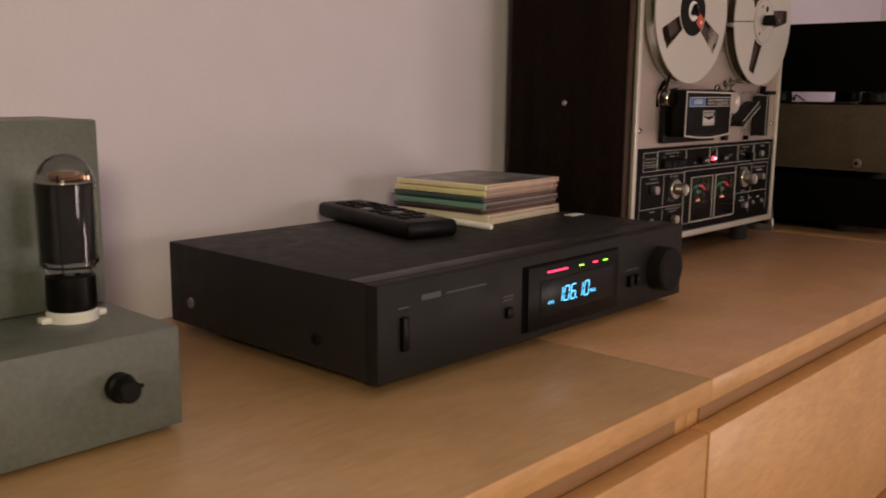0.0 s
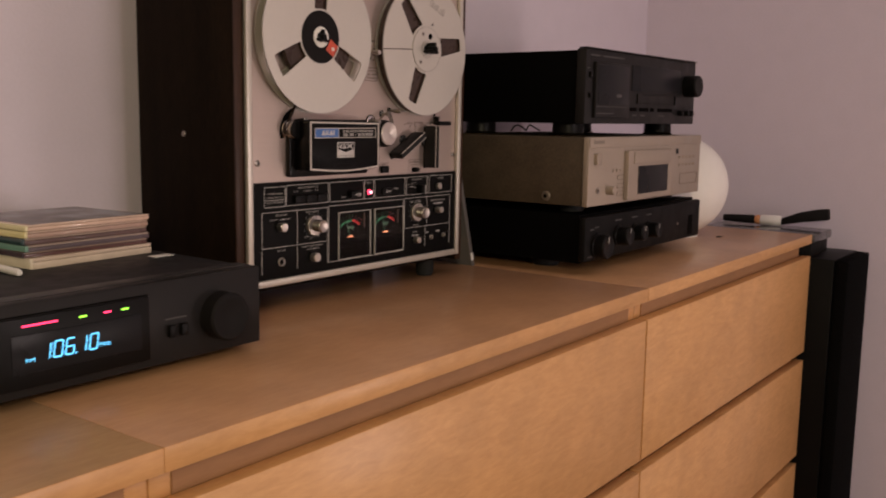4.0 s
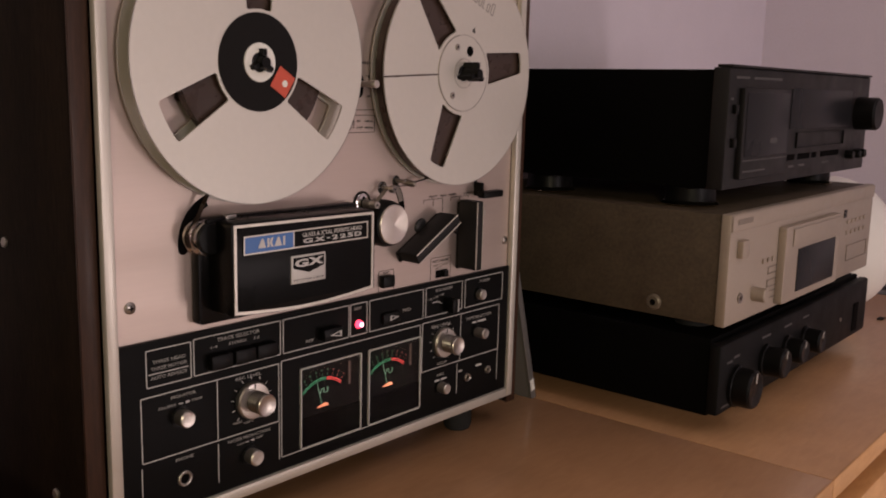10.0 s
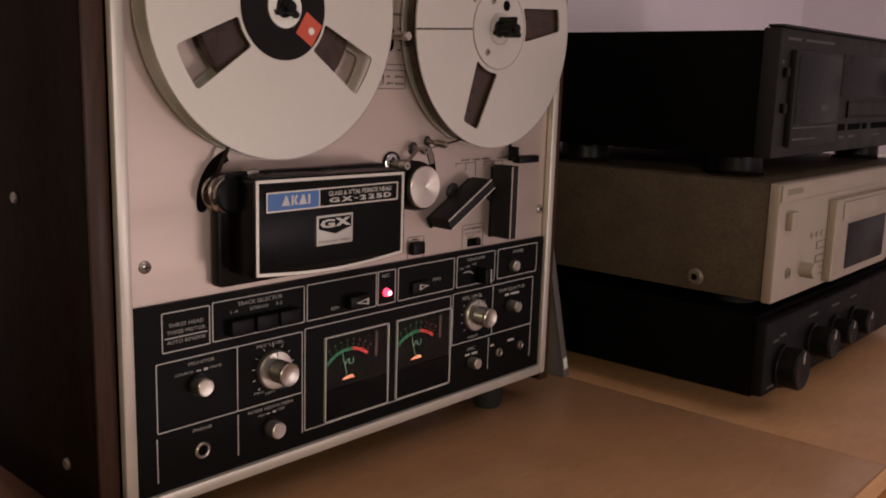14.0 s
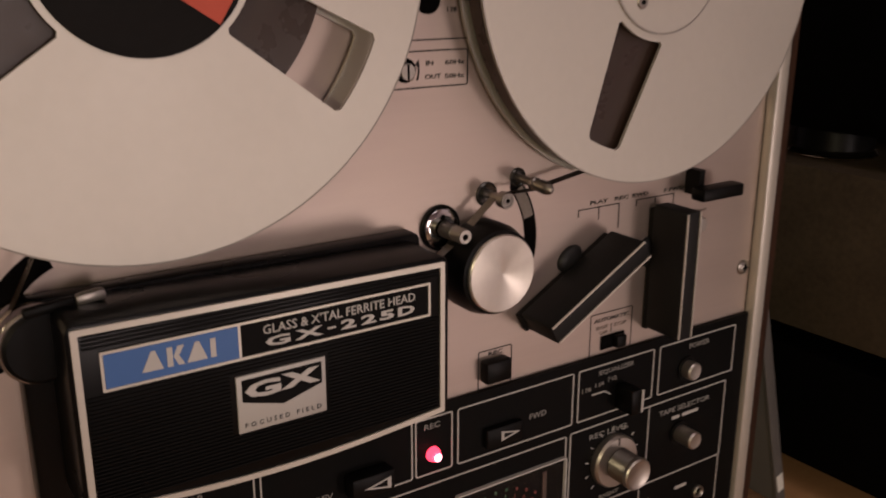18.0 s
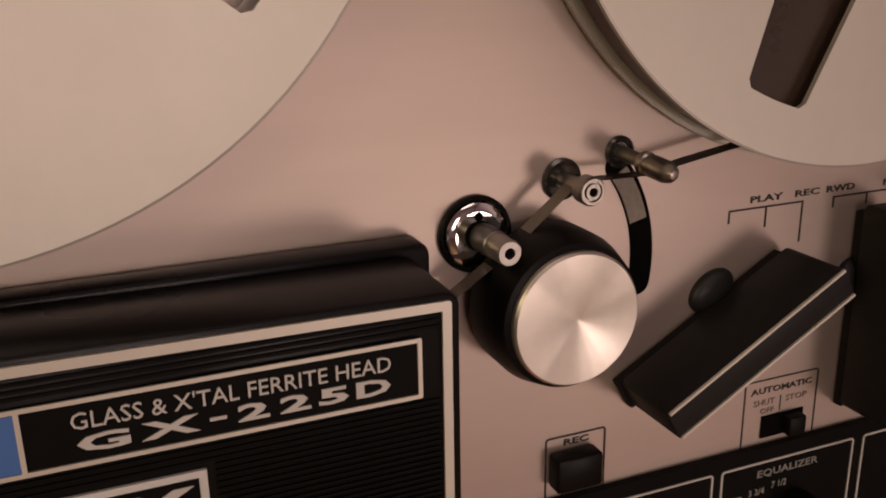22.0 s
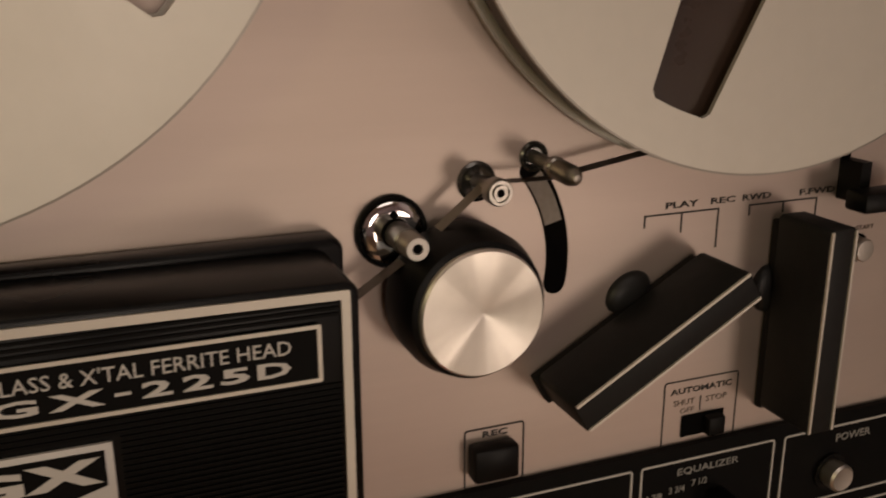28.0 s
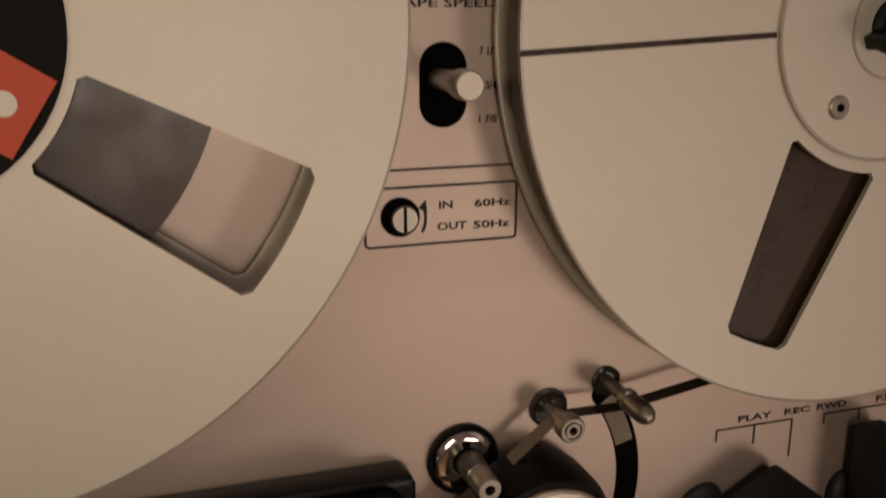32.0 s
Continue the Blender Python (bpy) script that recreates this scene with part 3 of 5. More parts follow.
def button(cx, cz, r=0.0054, length=0.009):
    b = part("push_button", lathe(cx, cz, [(0, PY), (r * 0.92, PY), (r * 0.92, PY - 0.001), (r, PY - 0.0014), (r, PY - length + 0.0007), (r - 0.0007, PY - length), (0, PY - length + 0.0003)], 32), KNOB, panel, "silver push button")
    part("button_collar", lathe(cx, cz, [(r + 0.0002, PY - 0.0001), (r + 0.0016, PY - 0.0001), (r + 0.0016, PY - 0.0010), (r + 0.0002, PY - 0.0010)], 32), PLASTIC, b)


button(0.0500, 0.8808)
button(0.1035, 0.8392)
button(0.2998, 0.8414, 0.0044)
button(0.3465, 0.8806, 0.0044, 0.011)
button(0.3482, 0.9140, 0.0044, 0.006)


def jack(cx, cz, r):
    j = part("jack_socket", lathe(cx, cz, [(r * 0.66, PY - 0.0002), (r, PY - 0.0002), (r, PY - 0.0016), (r * 0.86, PY - 0.0022), (r * 0.66, PY - 0.0018)], 32), STEEL, panel, "round jack socket with metal ring")
    part("socket_hole", disc(cx, cz, r * 0.68, PY - 0.0001, PY - 0.0006, 0.0001, 24), HOLE, j)


jack(0.0516, 0.8390, 0.0052)
jack(0.3352, 0.8420, 0.0034)
jack(0.3634, 0.8428, 0.0034)

lamp_ring = part("record_lamp", lathe(0.2042, 0.9133, [(0, PY - 0.0002), (0.0031, PY - 0.0002), (0.0031, PY - 0.0012), (0.0023, PY - 0.0030), (0, PY - 0.0042)], 28), LED_PINK, panel, "glowing red record lamp")
part("lamp_core", disc(0.2042, 0.9133, 0.0017, PY - 0.0040, PY - 0.0046, 0.0002, 20), mat("lamp_core", (1.0, 0.42, 0.50), emit=5.0), lamp_ring, "white-hot centre of the lamp")
# track selector keys, direction keys and equalizer lever
for x0 in (0.0705, 0.0890, 0.1070):
    part("selector_key", box(x0, x0 + 0.0165, PY - 0.006, PY - 0.0001, 0.9066, 0.9166, 0.001), PLASTIC, panel)
part("direction_key", box(0.1652, 0.1832, PY - 0.007, PY - 0.0001, 0.9080, 0.9168, 0.0010), PLASTIC, panel)
part("direction_key", box(0.2290, 0.2475, PY - 0.003, PY - 0.0001, 0.9080, 0.9168, 0.0010), PLASTIC, panel)
for pts, y in (([(0.1700, 0.9120), (0.1812, 0.9144), (0.1812, 0.9096)], PY - 0.007), ([(0.2455, 0.9126), (0.2360, 0.9148), (0.2360, 0.9104)], PY - 0.003)):
    on_panel(plate(pts, [[(p[0] * 0.6 + 0.4 * sum(q[0] for q in pts) / 3, p[1] * 0.6 + 0.4 * sum(q[1] for q in pts) / 3) for p in pts]], y, y - 0.0003), "direction_arrow")
eq = part("equalizer_lever", box(0.3020, 0.3082, PY - 0.011, PY - 0.0001, 0.9060, 0.9180, 0.001), PLASTIC, panel)
part("pointer", box(0.3076, 0.3088, PY - 0.0114, PY - 0.0111, 0.9068, 0.9176), LINE, eq)


def vu_meter(x0, x1):
    z0, z1 = 0.8303, 0.8906
    m = part("vu_meter", outline(x0, x1, z0, z1, 0.0007, PY, PY - 0.0018, 0.0012), LINE, panel, "black level meter with green and red scale")
    part("meter_face", box(x0 + 0.0009, x1 - 0.0009, PY - 0.0004, PY - 0.0001, z0 + 0.0225, z1 - 0.0009), METER_UP, m)
    part("meter_cover", box(x0 + 0.0009, x1 - 0.0009, PY - 0.0010, PY - 0.0001, z0 + 0.0009, z0 + 0.0223), METER, m)
    oy, oz = x0 + 0.0214, z0 + 0.0206
    for r in (0.0284, 0.0271):
        part("green_scale", arc(oy, oz, r, 134, 83, 0.0004, PY - 0.0005, PY - 0.0008), VU_GREEN, m)
        part("red_scale", arc(oy, oz, r, 82, 50, 0.0006, PY - 0.0005, PY - 0.0008), VU_RED, m)
    for k in range(9):
        a = radians(130 - 9.6 * k)
        part("scale_mark", bar(oy + 0.0298 * math.cos(a), oz + 0.0298 * math.sin(a), oy + 0.0318 * math.cos(a), oz + 0.0318 * math.sin(a), 0.0003, PY - 0.0005, PY - 0.0008), VU_DIM if k < 6 else VU_DIM_RED, m)
        part("lettering_bar", box(oy + 0.0342 * math.cos(a) - 0.0005, oy + 0.0342 * math.cos(a) + 0.0005, PY - 0.0008, PY - 0.0005, oz + 0.0342 * math.sin(a) - 0.0006, oz + 0.0342 * math.sin(a) + 0.0006), VU_DIM if k < 6 else VU_DIM_RED, m)
    part("lettering", letters("VU", oy - 0.0050, oy + 0.0052, oz + 0.0166, oz + 0.0208, PY - 0.0005), VU_TEXT, m)
    part("needle", bar(oy - 0.0012, oz + 0.0085, oy - 0.0062, oz + 0.0272, 0.00045, PY - 0.0010, PY - 0.0012), VU_TEXT, m)
    part("meter_lamp", prism([(oy - 0.0058, oz + 0.0066), (oy + 0.0058, oz + 0.0066), (oy + 0.0046, oz + 0.0084), (oy + 0.0022, oz + 0.0092), (oy - 0.0004, oz + 0.0086), (oy - 0.0034, oz + 0.0080)], PY - 0.0005, PY - 0.0009), VU_LAMP, m)
    # Brown strip drawn in place of a reflection in the pane.
    part("reflection_strip", box(x1 - 0.0130, x1 - 0.0108, PY - 0.0009, PY - 0.0005, z0 + 0.0385, z1 - 0.004), METER_REFLECTION, m)
    pane = part("pane", box(x0 + 0.0010, x1 - 0.0010, PY - 0.0017, PY - 0.0015, z0 + 0.0010, z1 - 0.0010), METER_GLASS, m)
    pane.visible_shadow = False


vu_meter(0.1474, 0.2070)
vu_meter(0.2150, 0.2738)

# ---- face plate details ----
FY = -0.0006


def on_face(name, bm, material=None, label=""):
    return part(name, bm, material or PRINT_BLACK, face, label)


def face_text(body, x0, x1, z0, z1):
    return on_face("lettering", letters(body, x0, x1, z0, z1, FY, bold=0.018))


for x, z in ((0.0188, 0.9558), (0.3852, 0.9572), (0.0196, 1.1588), (0.3795, 1.1590)):
    s = on_face("screw", lathe(x, z, [(0, FY), (0.0038, FY), (0.0036, FY - 0.0008), (0.0022, FY - 0.0017), (0, FY - 0.0019)], 24), STEEL)
    part("screw_slot", merge(box(x - 0.0019, x + 0.0019, FY - 0.0021, FY - 0.0015, z - 0.0004, z + 0.0004), box(x - 0.0004, x + 0.0004, FY - 0.00208, FY - 0.0015, z - 0.0019, z + 0.0019)), HOLE, s)
sb = on_face("start_button", lathe(0.3496, 0.9846, [(0, FY), (0.0034, FY), (0.0034, FY - 0.0034), (0.0030, FY - 0.0040), (0.0024, FY - 0.0041), (0, FY - 0.0040)], 28), KNOB, "small silver start button")
part("button_collar", lathe(0.3496, 0.9846, [(0.0035, FY - 0.0001), (0.0043, FY - 0.0001), (0.0043, FY - 0.0005), (0.0035, FY - 0.0005)], 28), HOLE, sb)
on_face("lettering", letters("START", 0.3490, 0.3556, 0.9898, 0.9911, FY), WORN_PRINT)
# tape counter
counter = on_face("tape_counter", outline(0.1680, 0.2390, 1.1716, 1.1944, 0.003, FY, FY - 0.006, 0.001), PLASTIC, "black tape counter window")
part("counter_base", box(0.1708, 0.2362, FY - 0.0006, FY - 0.0001, 1.1744, 1.1916), HOLE, counter)
for k in range(4):
    part("counter_wheel", turned(disc(0, 0, 0.0062, 0, 0.0066, 0.0004, 24), Matrix.Translation((0.1805 + 0.0115 * k, FY + 0.0015, 1.183)) @ Matrix.Rotation(radians(-90), 4, "Z")), PLASTIC_MATT, counter)
part("reset_button", box(0.2265, 0.2350, FY - 0.004, FY, 1.1755, 1.1905, 0.001), PLASTIC, counter)
# speed switch
on_face("speed_slot", prism(rounded(0.1992, 0.2093, 1.0806, 1.0980, 0.0049, 8), FY, FY - 0.0003), HOLE, "dark speed switch slot")
on_face("speed_knob", lathe(0.2028, 1.0908, [(0, FY), (0.0019, FY - 0.0003), (0.0024, FY - 0.0150), (0.0029, FY - 0.0156), (0.0029, FY - 0.0204), (0.0026, FY - 0.0209), (0, FY - 0.0209)], 24), KNOB, "round silver speed knob")
face_text("TAPE SPEED", 0.1932, 0.2160, 1.1048, 1.1066)
face_text("7 1/2", 0.2121, 0.2160, 1.0952, 1.0969)
face_text("3 3/4", 0.2121, 0.2160, 1.0882, 1.0899)
face_text("1 7/8", 0.2122, 0.2162, 1.0812, 1.0829)
on_face("printed_line", bar(0.1850, 1.0721, 0.2230, 1.0721, 0.0005, FY, FY - 0.0002))
on_face("printed_line", outline(0.1870, 0.2213, 1.0556, 1.0686, 0.0005, FY, FY - 0.0002, 0.0012))
hz = on_face("mains_selector", lathe(0.1948, 1.0621, [(0, FY), (0.0042, FY), (0.0042, FY - 0.0006), (0.0034, FY - 0.0006), (0.0034, FY - 0.0002), (0, FY - 0.0002)], 28), HOLE)
part("selector_screw", disc(0.1957, 1.0616, 0.0030, FY - 0.0004, FY - 0.0010, 0.0003, 24), STEEL, hz)
part("screw_slot", box(0.1954, 0.1960, FY - 0.0013, FY - 0.0009, 1.0590, 1.0642), HOLE, hz)
on_face("printed_line", arc(0.1940, 1.0615, 0.0064, -28, 22, 0.0006, FY, FY - 0.0002))
on_face("printed_line", prism([(0.1988, 1.0637), (0.2004, 1.0655), (0.2008, 1.0628)], FY, FY - 0.0002))
for words, x0, x1, z0 in (("IN", 0.2034, 0.2064, 1.0633), ("60Hz", 0.2114, 0.2196, 1.0632), ("OUT", 0.2030, 0.2096, 1.0586), ("50Hz", 0.2112, 0.2196, 1.0584)):
    face_text(words, x0, x1, z0, z0 + 0.0017)
# function brackets and labels
for marks in (((0.2774, 0.0031), (0.2887, 0.0053), (0.3002, 0.0106)), ((0.3104, 0.0028), (0.3217, 0.0030), (0.3332, 0.0052))):
    on_face("printed_line", bar(marks[0][0] - 0.0002, 1.0008, marks[2][0] + 0.0002, 1.0008, 0.00045, FY, FY - 0.0002))
    for x, drop in marks:
        on_face("printed_line", bar(x, 1.0010, x, 1.0008 - drop, 0.00045, FY, FY - 0.0002))
face_text("PLAY", 0.2836, 0.2936, 1.0022, 1.0039)
face_text("REC", 0.2976, 0.3054, 1.0022, 1.0039)
face_text("RWD", 0.3078, 0.3172, 1.0022, 1.0039)
face_text("F.FWD", 0.3270, 0.3394, 1.0020, 1.0037)
face_text("PAUSE", 0.3385, 0.3495, 1.0212, 1.0230)
# record button and stop switch
on_face("printed_line", outline(0.2275, 0.2445, 0.9329, 0.9498, 0.00045, FY, FY - 0.0002, 0.001))
face_text("REC", 0.2326, 0.2396, 0.9470, 0.9487)
on_face("record_button", box(0.2284, 0.2408, FY - 0.0055, FY - 0.0001, 0.9370, 0.9462, 0.0009), PLASTIC, "square black record button")
on_face("printed_line", outline(0.2872, 0.3122, 0.9325, 0.9526, 0.0004, FY, FY - 0.0002, 0.001))
face_text("AUTOMATIC", 0.2894, 0.3100, 0.9484, 0.9502)
for words, x0, x1, z0, z1 in (("SHUT", 0.2906, 0.2976, 0.9449, 0.9466), ("OFF", 0.2930, 0.2976, 0.9424, 0.9439), ("STOP", 0.3014, 0.3086, 0.9447, 0.9464)):
    on_face("lettering", letters(words, x0, x1, z0, z1, FY), WORN_PRINT)
on_face("printed_line", bar(0.2996, 0.9424, 0.2996, 0.9468, 0.0003, FY, FY - 0.0002))
st = on_face("stop_switch", box(0.2936, 0.3076, FY - 0.0006, FY - 0.0001, 0.9352, 0.9416), HOLE)
part("switch_slider", box(0.3004, 0.3060, FY - 0.004, FY - 0.0006, 0.9356, 0.9412, 0.0006), PLASTIC, st)

# ---- head cover ----
HY = -0.0319
base = part("head_base", prism(rounded(0.0618, 0.1958, 0.9385, 1.0062, 0.0030), FY - 0.0002, -0.0085, 0.0010), HEAD_GLOSS, deck, "black base of the head block")


def cover_outline(x0, x1, bottom, top, r):
    """The cover's shape: a gently bowed lower edge and rounded upper corners."""
    low = [(x0 + (x1 - x0) * k / 16, bottom - 0.0036 * math.sin(math.pi * k / 16)) for k in range(17)]
    up = [(x1 - r + r * math.cos(radians(18 * k)), top - 0.0014 - r + r * math.sin(radians(18 * k))) for k in range(6)]
    return low + up + [(x0 + r + r * math.cos(radians(90 + 18 * k)), top - r + r * math.sin(radians(90 + 18 * k))) for k in range(6)]


cover = part("head_cover", prism(cover_outline(0.0698, 0.1922, 0.9474, 1.0056, 0.0030), -0.0087, HY, 0.0009), HEAD_GLOSS, deck, "black ribbed head cover with silver trim")
part("trim", plate(cover_outline(0.0712, 0.1902, 0.9481, 1.0041, 0.0006), [cover_outline(0.0731, 0.1884, 0.9499, 1.0023, 0.0003)], HY - 0.0001, HY - 0.0007), SILVER, cover, "polished silver trim line")
for k in range(43):
    z = 0.9502 + 0.00122 * k
    if not 0.9606 < z < 0.9802 and not 0.9842 < z < 0.9972:
        part("rib", box(0.0738, 0.1878, HY - 0.0004, HY, z, z + 0.0006), BLACK_PANEL, cover)
    elif z < 0.983:
        part("rib", box(0.0738, 0.1140, HY - 0.0004, HY, z, z + 0.0006), BLACK_PANEL, cover)
        part("rib", box(0.1464, 0.1878, HY - 0.0004, HY, z, z + 0.0006), BLACK_PANEL, cover)
nb = part("name_band", box(0.0784, 0.1838, HY - 0.0008, HY - 0.00005, 0.9852, 0.9964), BLACK_PANEL, cover, "black name band with silver border")
part("border", outline(0.0780, 0.1841, 0.9849, 0.9967, 0.0008, HY - 0.0008, HY - 0.0012, 0.0004), SILVER, nb)
part("blue_plate", box(0.0789, 0.1171, HY - 0.0012, HY - 0.0009, 0.9858, 0.9958), BLUE, nb, "blue maker's plate")
part("divider", box(0.1171, 0.1179, HY - 0.0012, HY - 0.0009, 0.9857, 0.9959), SILVER, nb)
for shape in ([(0.0888, 0.9882), (0.0948, 0.9882), (0.0928, 0.9940), (0.0916, 0.9940)], [(0.0960, 0.9882), (0.0976, 0.9882), (0.0976, 0.9940), (0.0960, 0.9940)], [(0.0978, 0.9910), (0.0992, 0.9882), (0.1010, 0.9882), (0.0994, 0.9911), (0.1010, 0.9940), (0.0992, 0.9940)],
              [(0.1016, 0.9882), (0.1076, 0.9882), (0.1054, 0.9940), (0.1042, 0.9940)], [(0.1086, 0.9882), (0.1102, 0.9882), (0.1102, 0.9940), (0.1086, 0.9940)]):
    part("logo_shape", prism(shape, HY - 0.0012, HY - 0.0014), LINE, nb)
part("lettering", letters("GLASS & X'TAL FERRITE HEAD", 0.1250, 0.1782, 0.9914, 0.9944, HY - 0.0008, 0.0003), LINE, nb)
for glyph, x0, x1 in (("G", 0.1255, 0.1336), ("X", 0.1352, 0.1446), ("2", 0.1508, 0.1562), ("2", 0.1580, 0.1634), ("5", 0.1648, 0.1702), ("D", 0.1716, 0.1780)):
    part("lettering", letters(glyph, x0, x1, 0.9872, 0.9903, HY - 0.0008, 0.0003, 0.03), LINE, nb)
part("lettering", box(0.1462, 0.1490, HY - 0.0011, HY - 0.0008, 0.9884, 0.9890), LINE, nb)
badge = part("badge", box(0.1156, 0.1449, HY - 0.0010, HY - 0.00005, 0.9611, 0.9797, 0.0002), LINE, cover, "silver badge with a black shield")
part("shield", prism([(0.1172, 0.9784), (0.1434, 0.9784), (0.1434, 0.9714), (0.1302, 0.9677), (0.1172, 0.9714)], HY - 0.0010, HY - 0.0013), BLACK_PANEL, badge)
part("lettering", letters("G", 0.1180, 0.1296, 0.9719, 0.9772, HY - 0.0013, 0.0002, 0.04), LINE, badge)
part("lettering", letters("X", 0.1296, 0.1428, 0.9723, 0.9774, HY - 0.0013, 0.0002, 0.05), LINE, badge)
part("lettering", letters("F O C U S E D   F I E L D", 0.1176, 0.1430, 0.9627, 0.9642, HY - 0.0010, 0.0002), DIM_PRINT, badge)

# ---- tape path ----
part("arm_slot", arc(0.0842, 0.9900, 0.0280, 112, 186, 0.0072, FY, FY - 0.0003), HOLE, deck)
part("slot_end", disc(0.0842 + 0.0280 * math.cos(radians(186)), 0.9900 + 0.0280 * math.sin(radians(186)), 0.0036, FY, FY - 0.00031, 0.0001, 24), HOLE, deck)
gl = part("guide_roller", lathe(0.0668, 0.9945, [(0, FY), (0.0118, FY), (0.0118, FY - 0.0020), (0.0114, FY - 0.0028), (0.0094, FY - 0.0034), (0.0088, FY - 0.0046), (0.0094, FY - 0.0058), (0.0112, FY - 0.0064), (0.0116, FY - 0.0074), (0.0112, FY - 0.0084), (0.0096, FY - 0.0090), (0.0092, FY - 0.0104), (0.0098, FY - 0.0114), (0.0110, FY - 0.0120), (0.0112, FY - 0.0134), (0.0106, FY - 0.0142), (0, FY - 0.0142)], 48), mat("polished_steel", (0.48, 0.45, 0.42), 0.20, 1.0, vary=0.04), deck, "polished tape guide roller with two grooves")
part("roller_cap", lathe(0.0668, 0.9945, [(0, FY - 0.0140), (0.0104, FY - 0.0140), (0.0102, FY - 0.0152), (0.0092, FY - 0.0160), (0, FY - 0.0162)], 40), PLASTIC, gl, "black roller cap")
arm_place = Matrix.Translation((0.0740, 0, 1.0062)) @ Matrix.Rotation(radians(-6), 4, "Y")
arm = part("tension_arm", turned(box(-0.0110, 0.0030, -0.0165, -0.0135, -0.0014, 0.0014, 0.0008), arm_place), PLASTIC, deck)
part("arm_tip", turned(box(0.0031, 0.0115, -0.0168, -0.0132, -0.0016, 0.0016, 0.0010), arm_place), TIP_STEEL, arm, "bright steel arm tip")
part("dish_ring", lathe(0.2090, 1.0042, [(0.0075, FY), (0.0086, FY), (0.0086, FY - 0.0010), (0.0082, FY - 0.0014), (0.0075, FY - 0.0012)], 56), PLASTIC, deck)
dish = part("capstan_dish", lathe(0.2090, 1.0042, [(0, FY), (0.0074, FY), (0.0074, FY - 0.0008), (0.0071, FY - 0.0014), (0.0064, FY - 0.0018), (0.0052, FY - 0.0020), (0.0036, FY - 0.0019), (0, FY - 0.0016)], 56), mat("dish_chrome", (0.78, 0.76, 0.74), 0.06, 1.0, vary=0.01, rough_vary=0.02), deck, "mirror-bright chrome capstan dish")
part("dish_hole", merge(disc(0.2096, 1.0040, 0.0034, FY - 0.0018, FY - 0.0022, 0.0001, 28), disc(0.2093, 1.0084, 0.0010, FY - 0.0018, FY - 0.0022, 0.0001, 16)), HOLE, dish, "dark keyhole round the shaft")
# Thicker shaft base, coloured darker to hold its dark reflection.
shaft = part("capstan", lathe(0.2100, 1.0039, [(0, FY), (0.0031, FY - 0.0004), (0.0031, FY - 0.0092), (0.0026, FY - 0.0096), (0, FY - 0.0096)], 28), STEEL_DARK, deck, "steel capstan shaft")
part("shaft_tip", lathe(0.2100, 1.0039, [(0, FY - 0.0094), (0.0028, FY - 0.0094), (0.0028, FY - 0.0151), (0.0025, FY - 0.0156), (0.0012, FY - 0.0156), (0.0012, FY - 0.0144), (0, FY - 0.0144)], 28), TIP_STEEL, shaft, "paler steel shaft tip")
part("capstan_bore", disc(0.2100, 1.0039, 0.0011, FY - 0.0143, FY - 0.01545, 0.0001, 6), HOLE, shaft)
wheel = part("pinch_roller", lathe(0.2236, 0.9888, [(0, FY - 0.0030), (0.0166, FY - 0.0030), (0.0176, FY - 0.0042), (0.0176, FY - 0.0120), (0.0160, FY - 0.0178), (0.0148, FY - 0.0183), (0, FY - 0.0183)], 64), PLASTIC, deck, "black pinch roller with spun aluminium cap")
CAP = mat("radially_spun_cap", (0.68, 0.63, 0.57), 0.40, 0.95, vary=0.03, scale=300)
cb = CAP.node_tree.nodes["Principled BSDF"]
tg = CAP.node_tree.nodes.new("ShaderNodeTangent")
tg.direction_type, tg.axis = "RADIAL", "Y"
CAP.node_tree.links.new(tg.outputs["Tangent"], cb.inputs["Tangent"])
cb.inputs["Anisotropic"].default_value = 0.58
cn, cl = CAP.node_tree.nodes, CAP.node_tree.links
cc, centre, flat = cn.new("ShaderNodeTexCoord"), cn.new("ShaderNodeVectorMath"), cn.new("ShaderNodeVectorMath")
centre.operation, flat.operation = "SUBTRACT", "MULTIPLY"
centre.inputs[1].default_value, flat.inputs[1].default_value = (0.5, 0.5, 0.5), (1, 0, 1)
unit = cn.new("ShaderNodeVectorMath")
unit.operation = "NORMALIZE"
lathe_marks = cn.new("ShaderNodeTexNoise")
lathe_marks.inputs["Scale"].default_value, lathe_marks.inputs["Detail"].default_value = 1.6, 3
polish = cn.new("ShaderNodeMapRange")
polish.inputs["From Min"].default_value, polish.inputs["From Max"].default_value = 0.38, 0.62
polish.inputs["To Min"].default_value, polish.inputs["To Max"].default_value = 0.34, 0.52
cl.new(cc.outputs["Generated"], centre.inputs[0])
cl.new(centre.outputs[0], flat.inputs[0])
cl.new(flat.outputs[0], unit.inputs[0])
cl.new(unit.outputs[0], lathe_marks.inputs["Vector"])
cl.new(lathe_marks.outputs["Fac"], polish.inputs["Value"])
cl.new(polish.outputs[0], cb.inputs["Roughness"])
cb.inputs["Anisotropic Rotation"].default_value = 0.25
part("cap", lathe(0.2236, 0.9888, [(0.0144, FY - 0.0183), (0.0148, FY - 0.0186), (0.0148, FY - 0.0197), (0.0143, FY - 0.0203), (0.0006, FY - 0.0201), (0.0, FY - 0.0199)], 96), CAP, wheel, "radially spun aluminium cap")
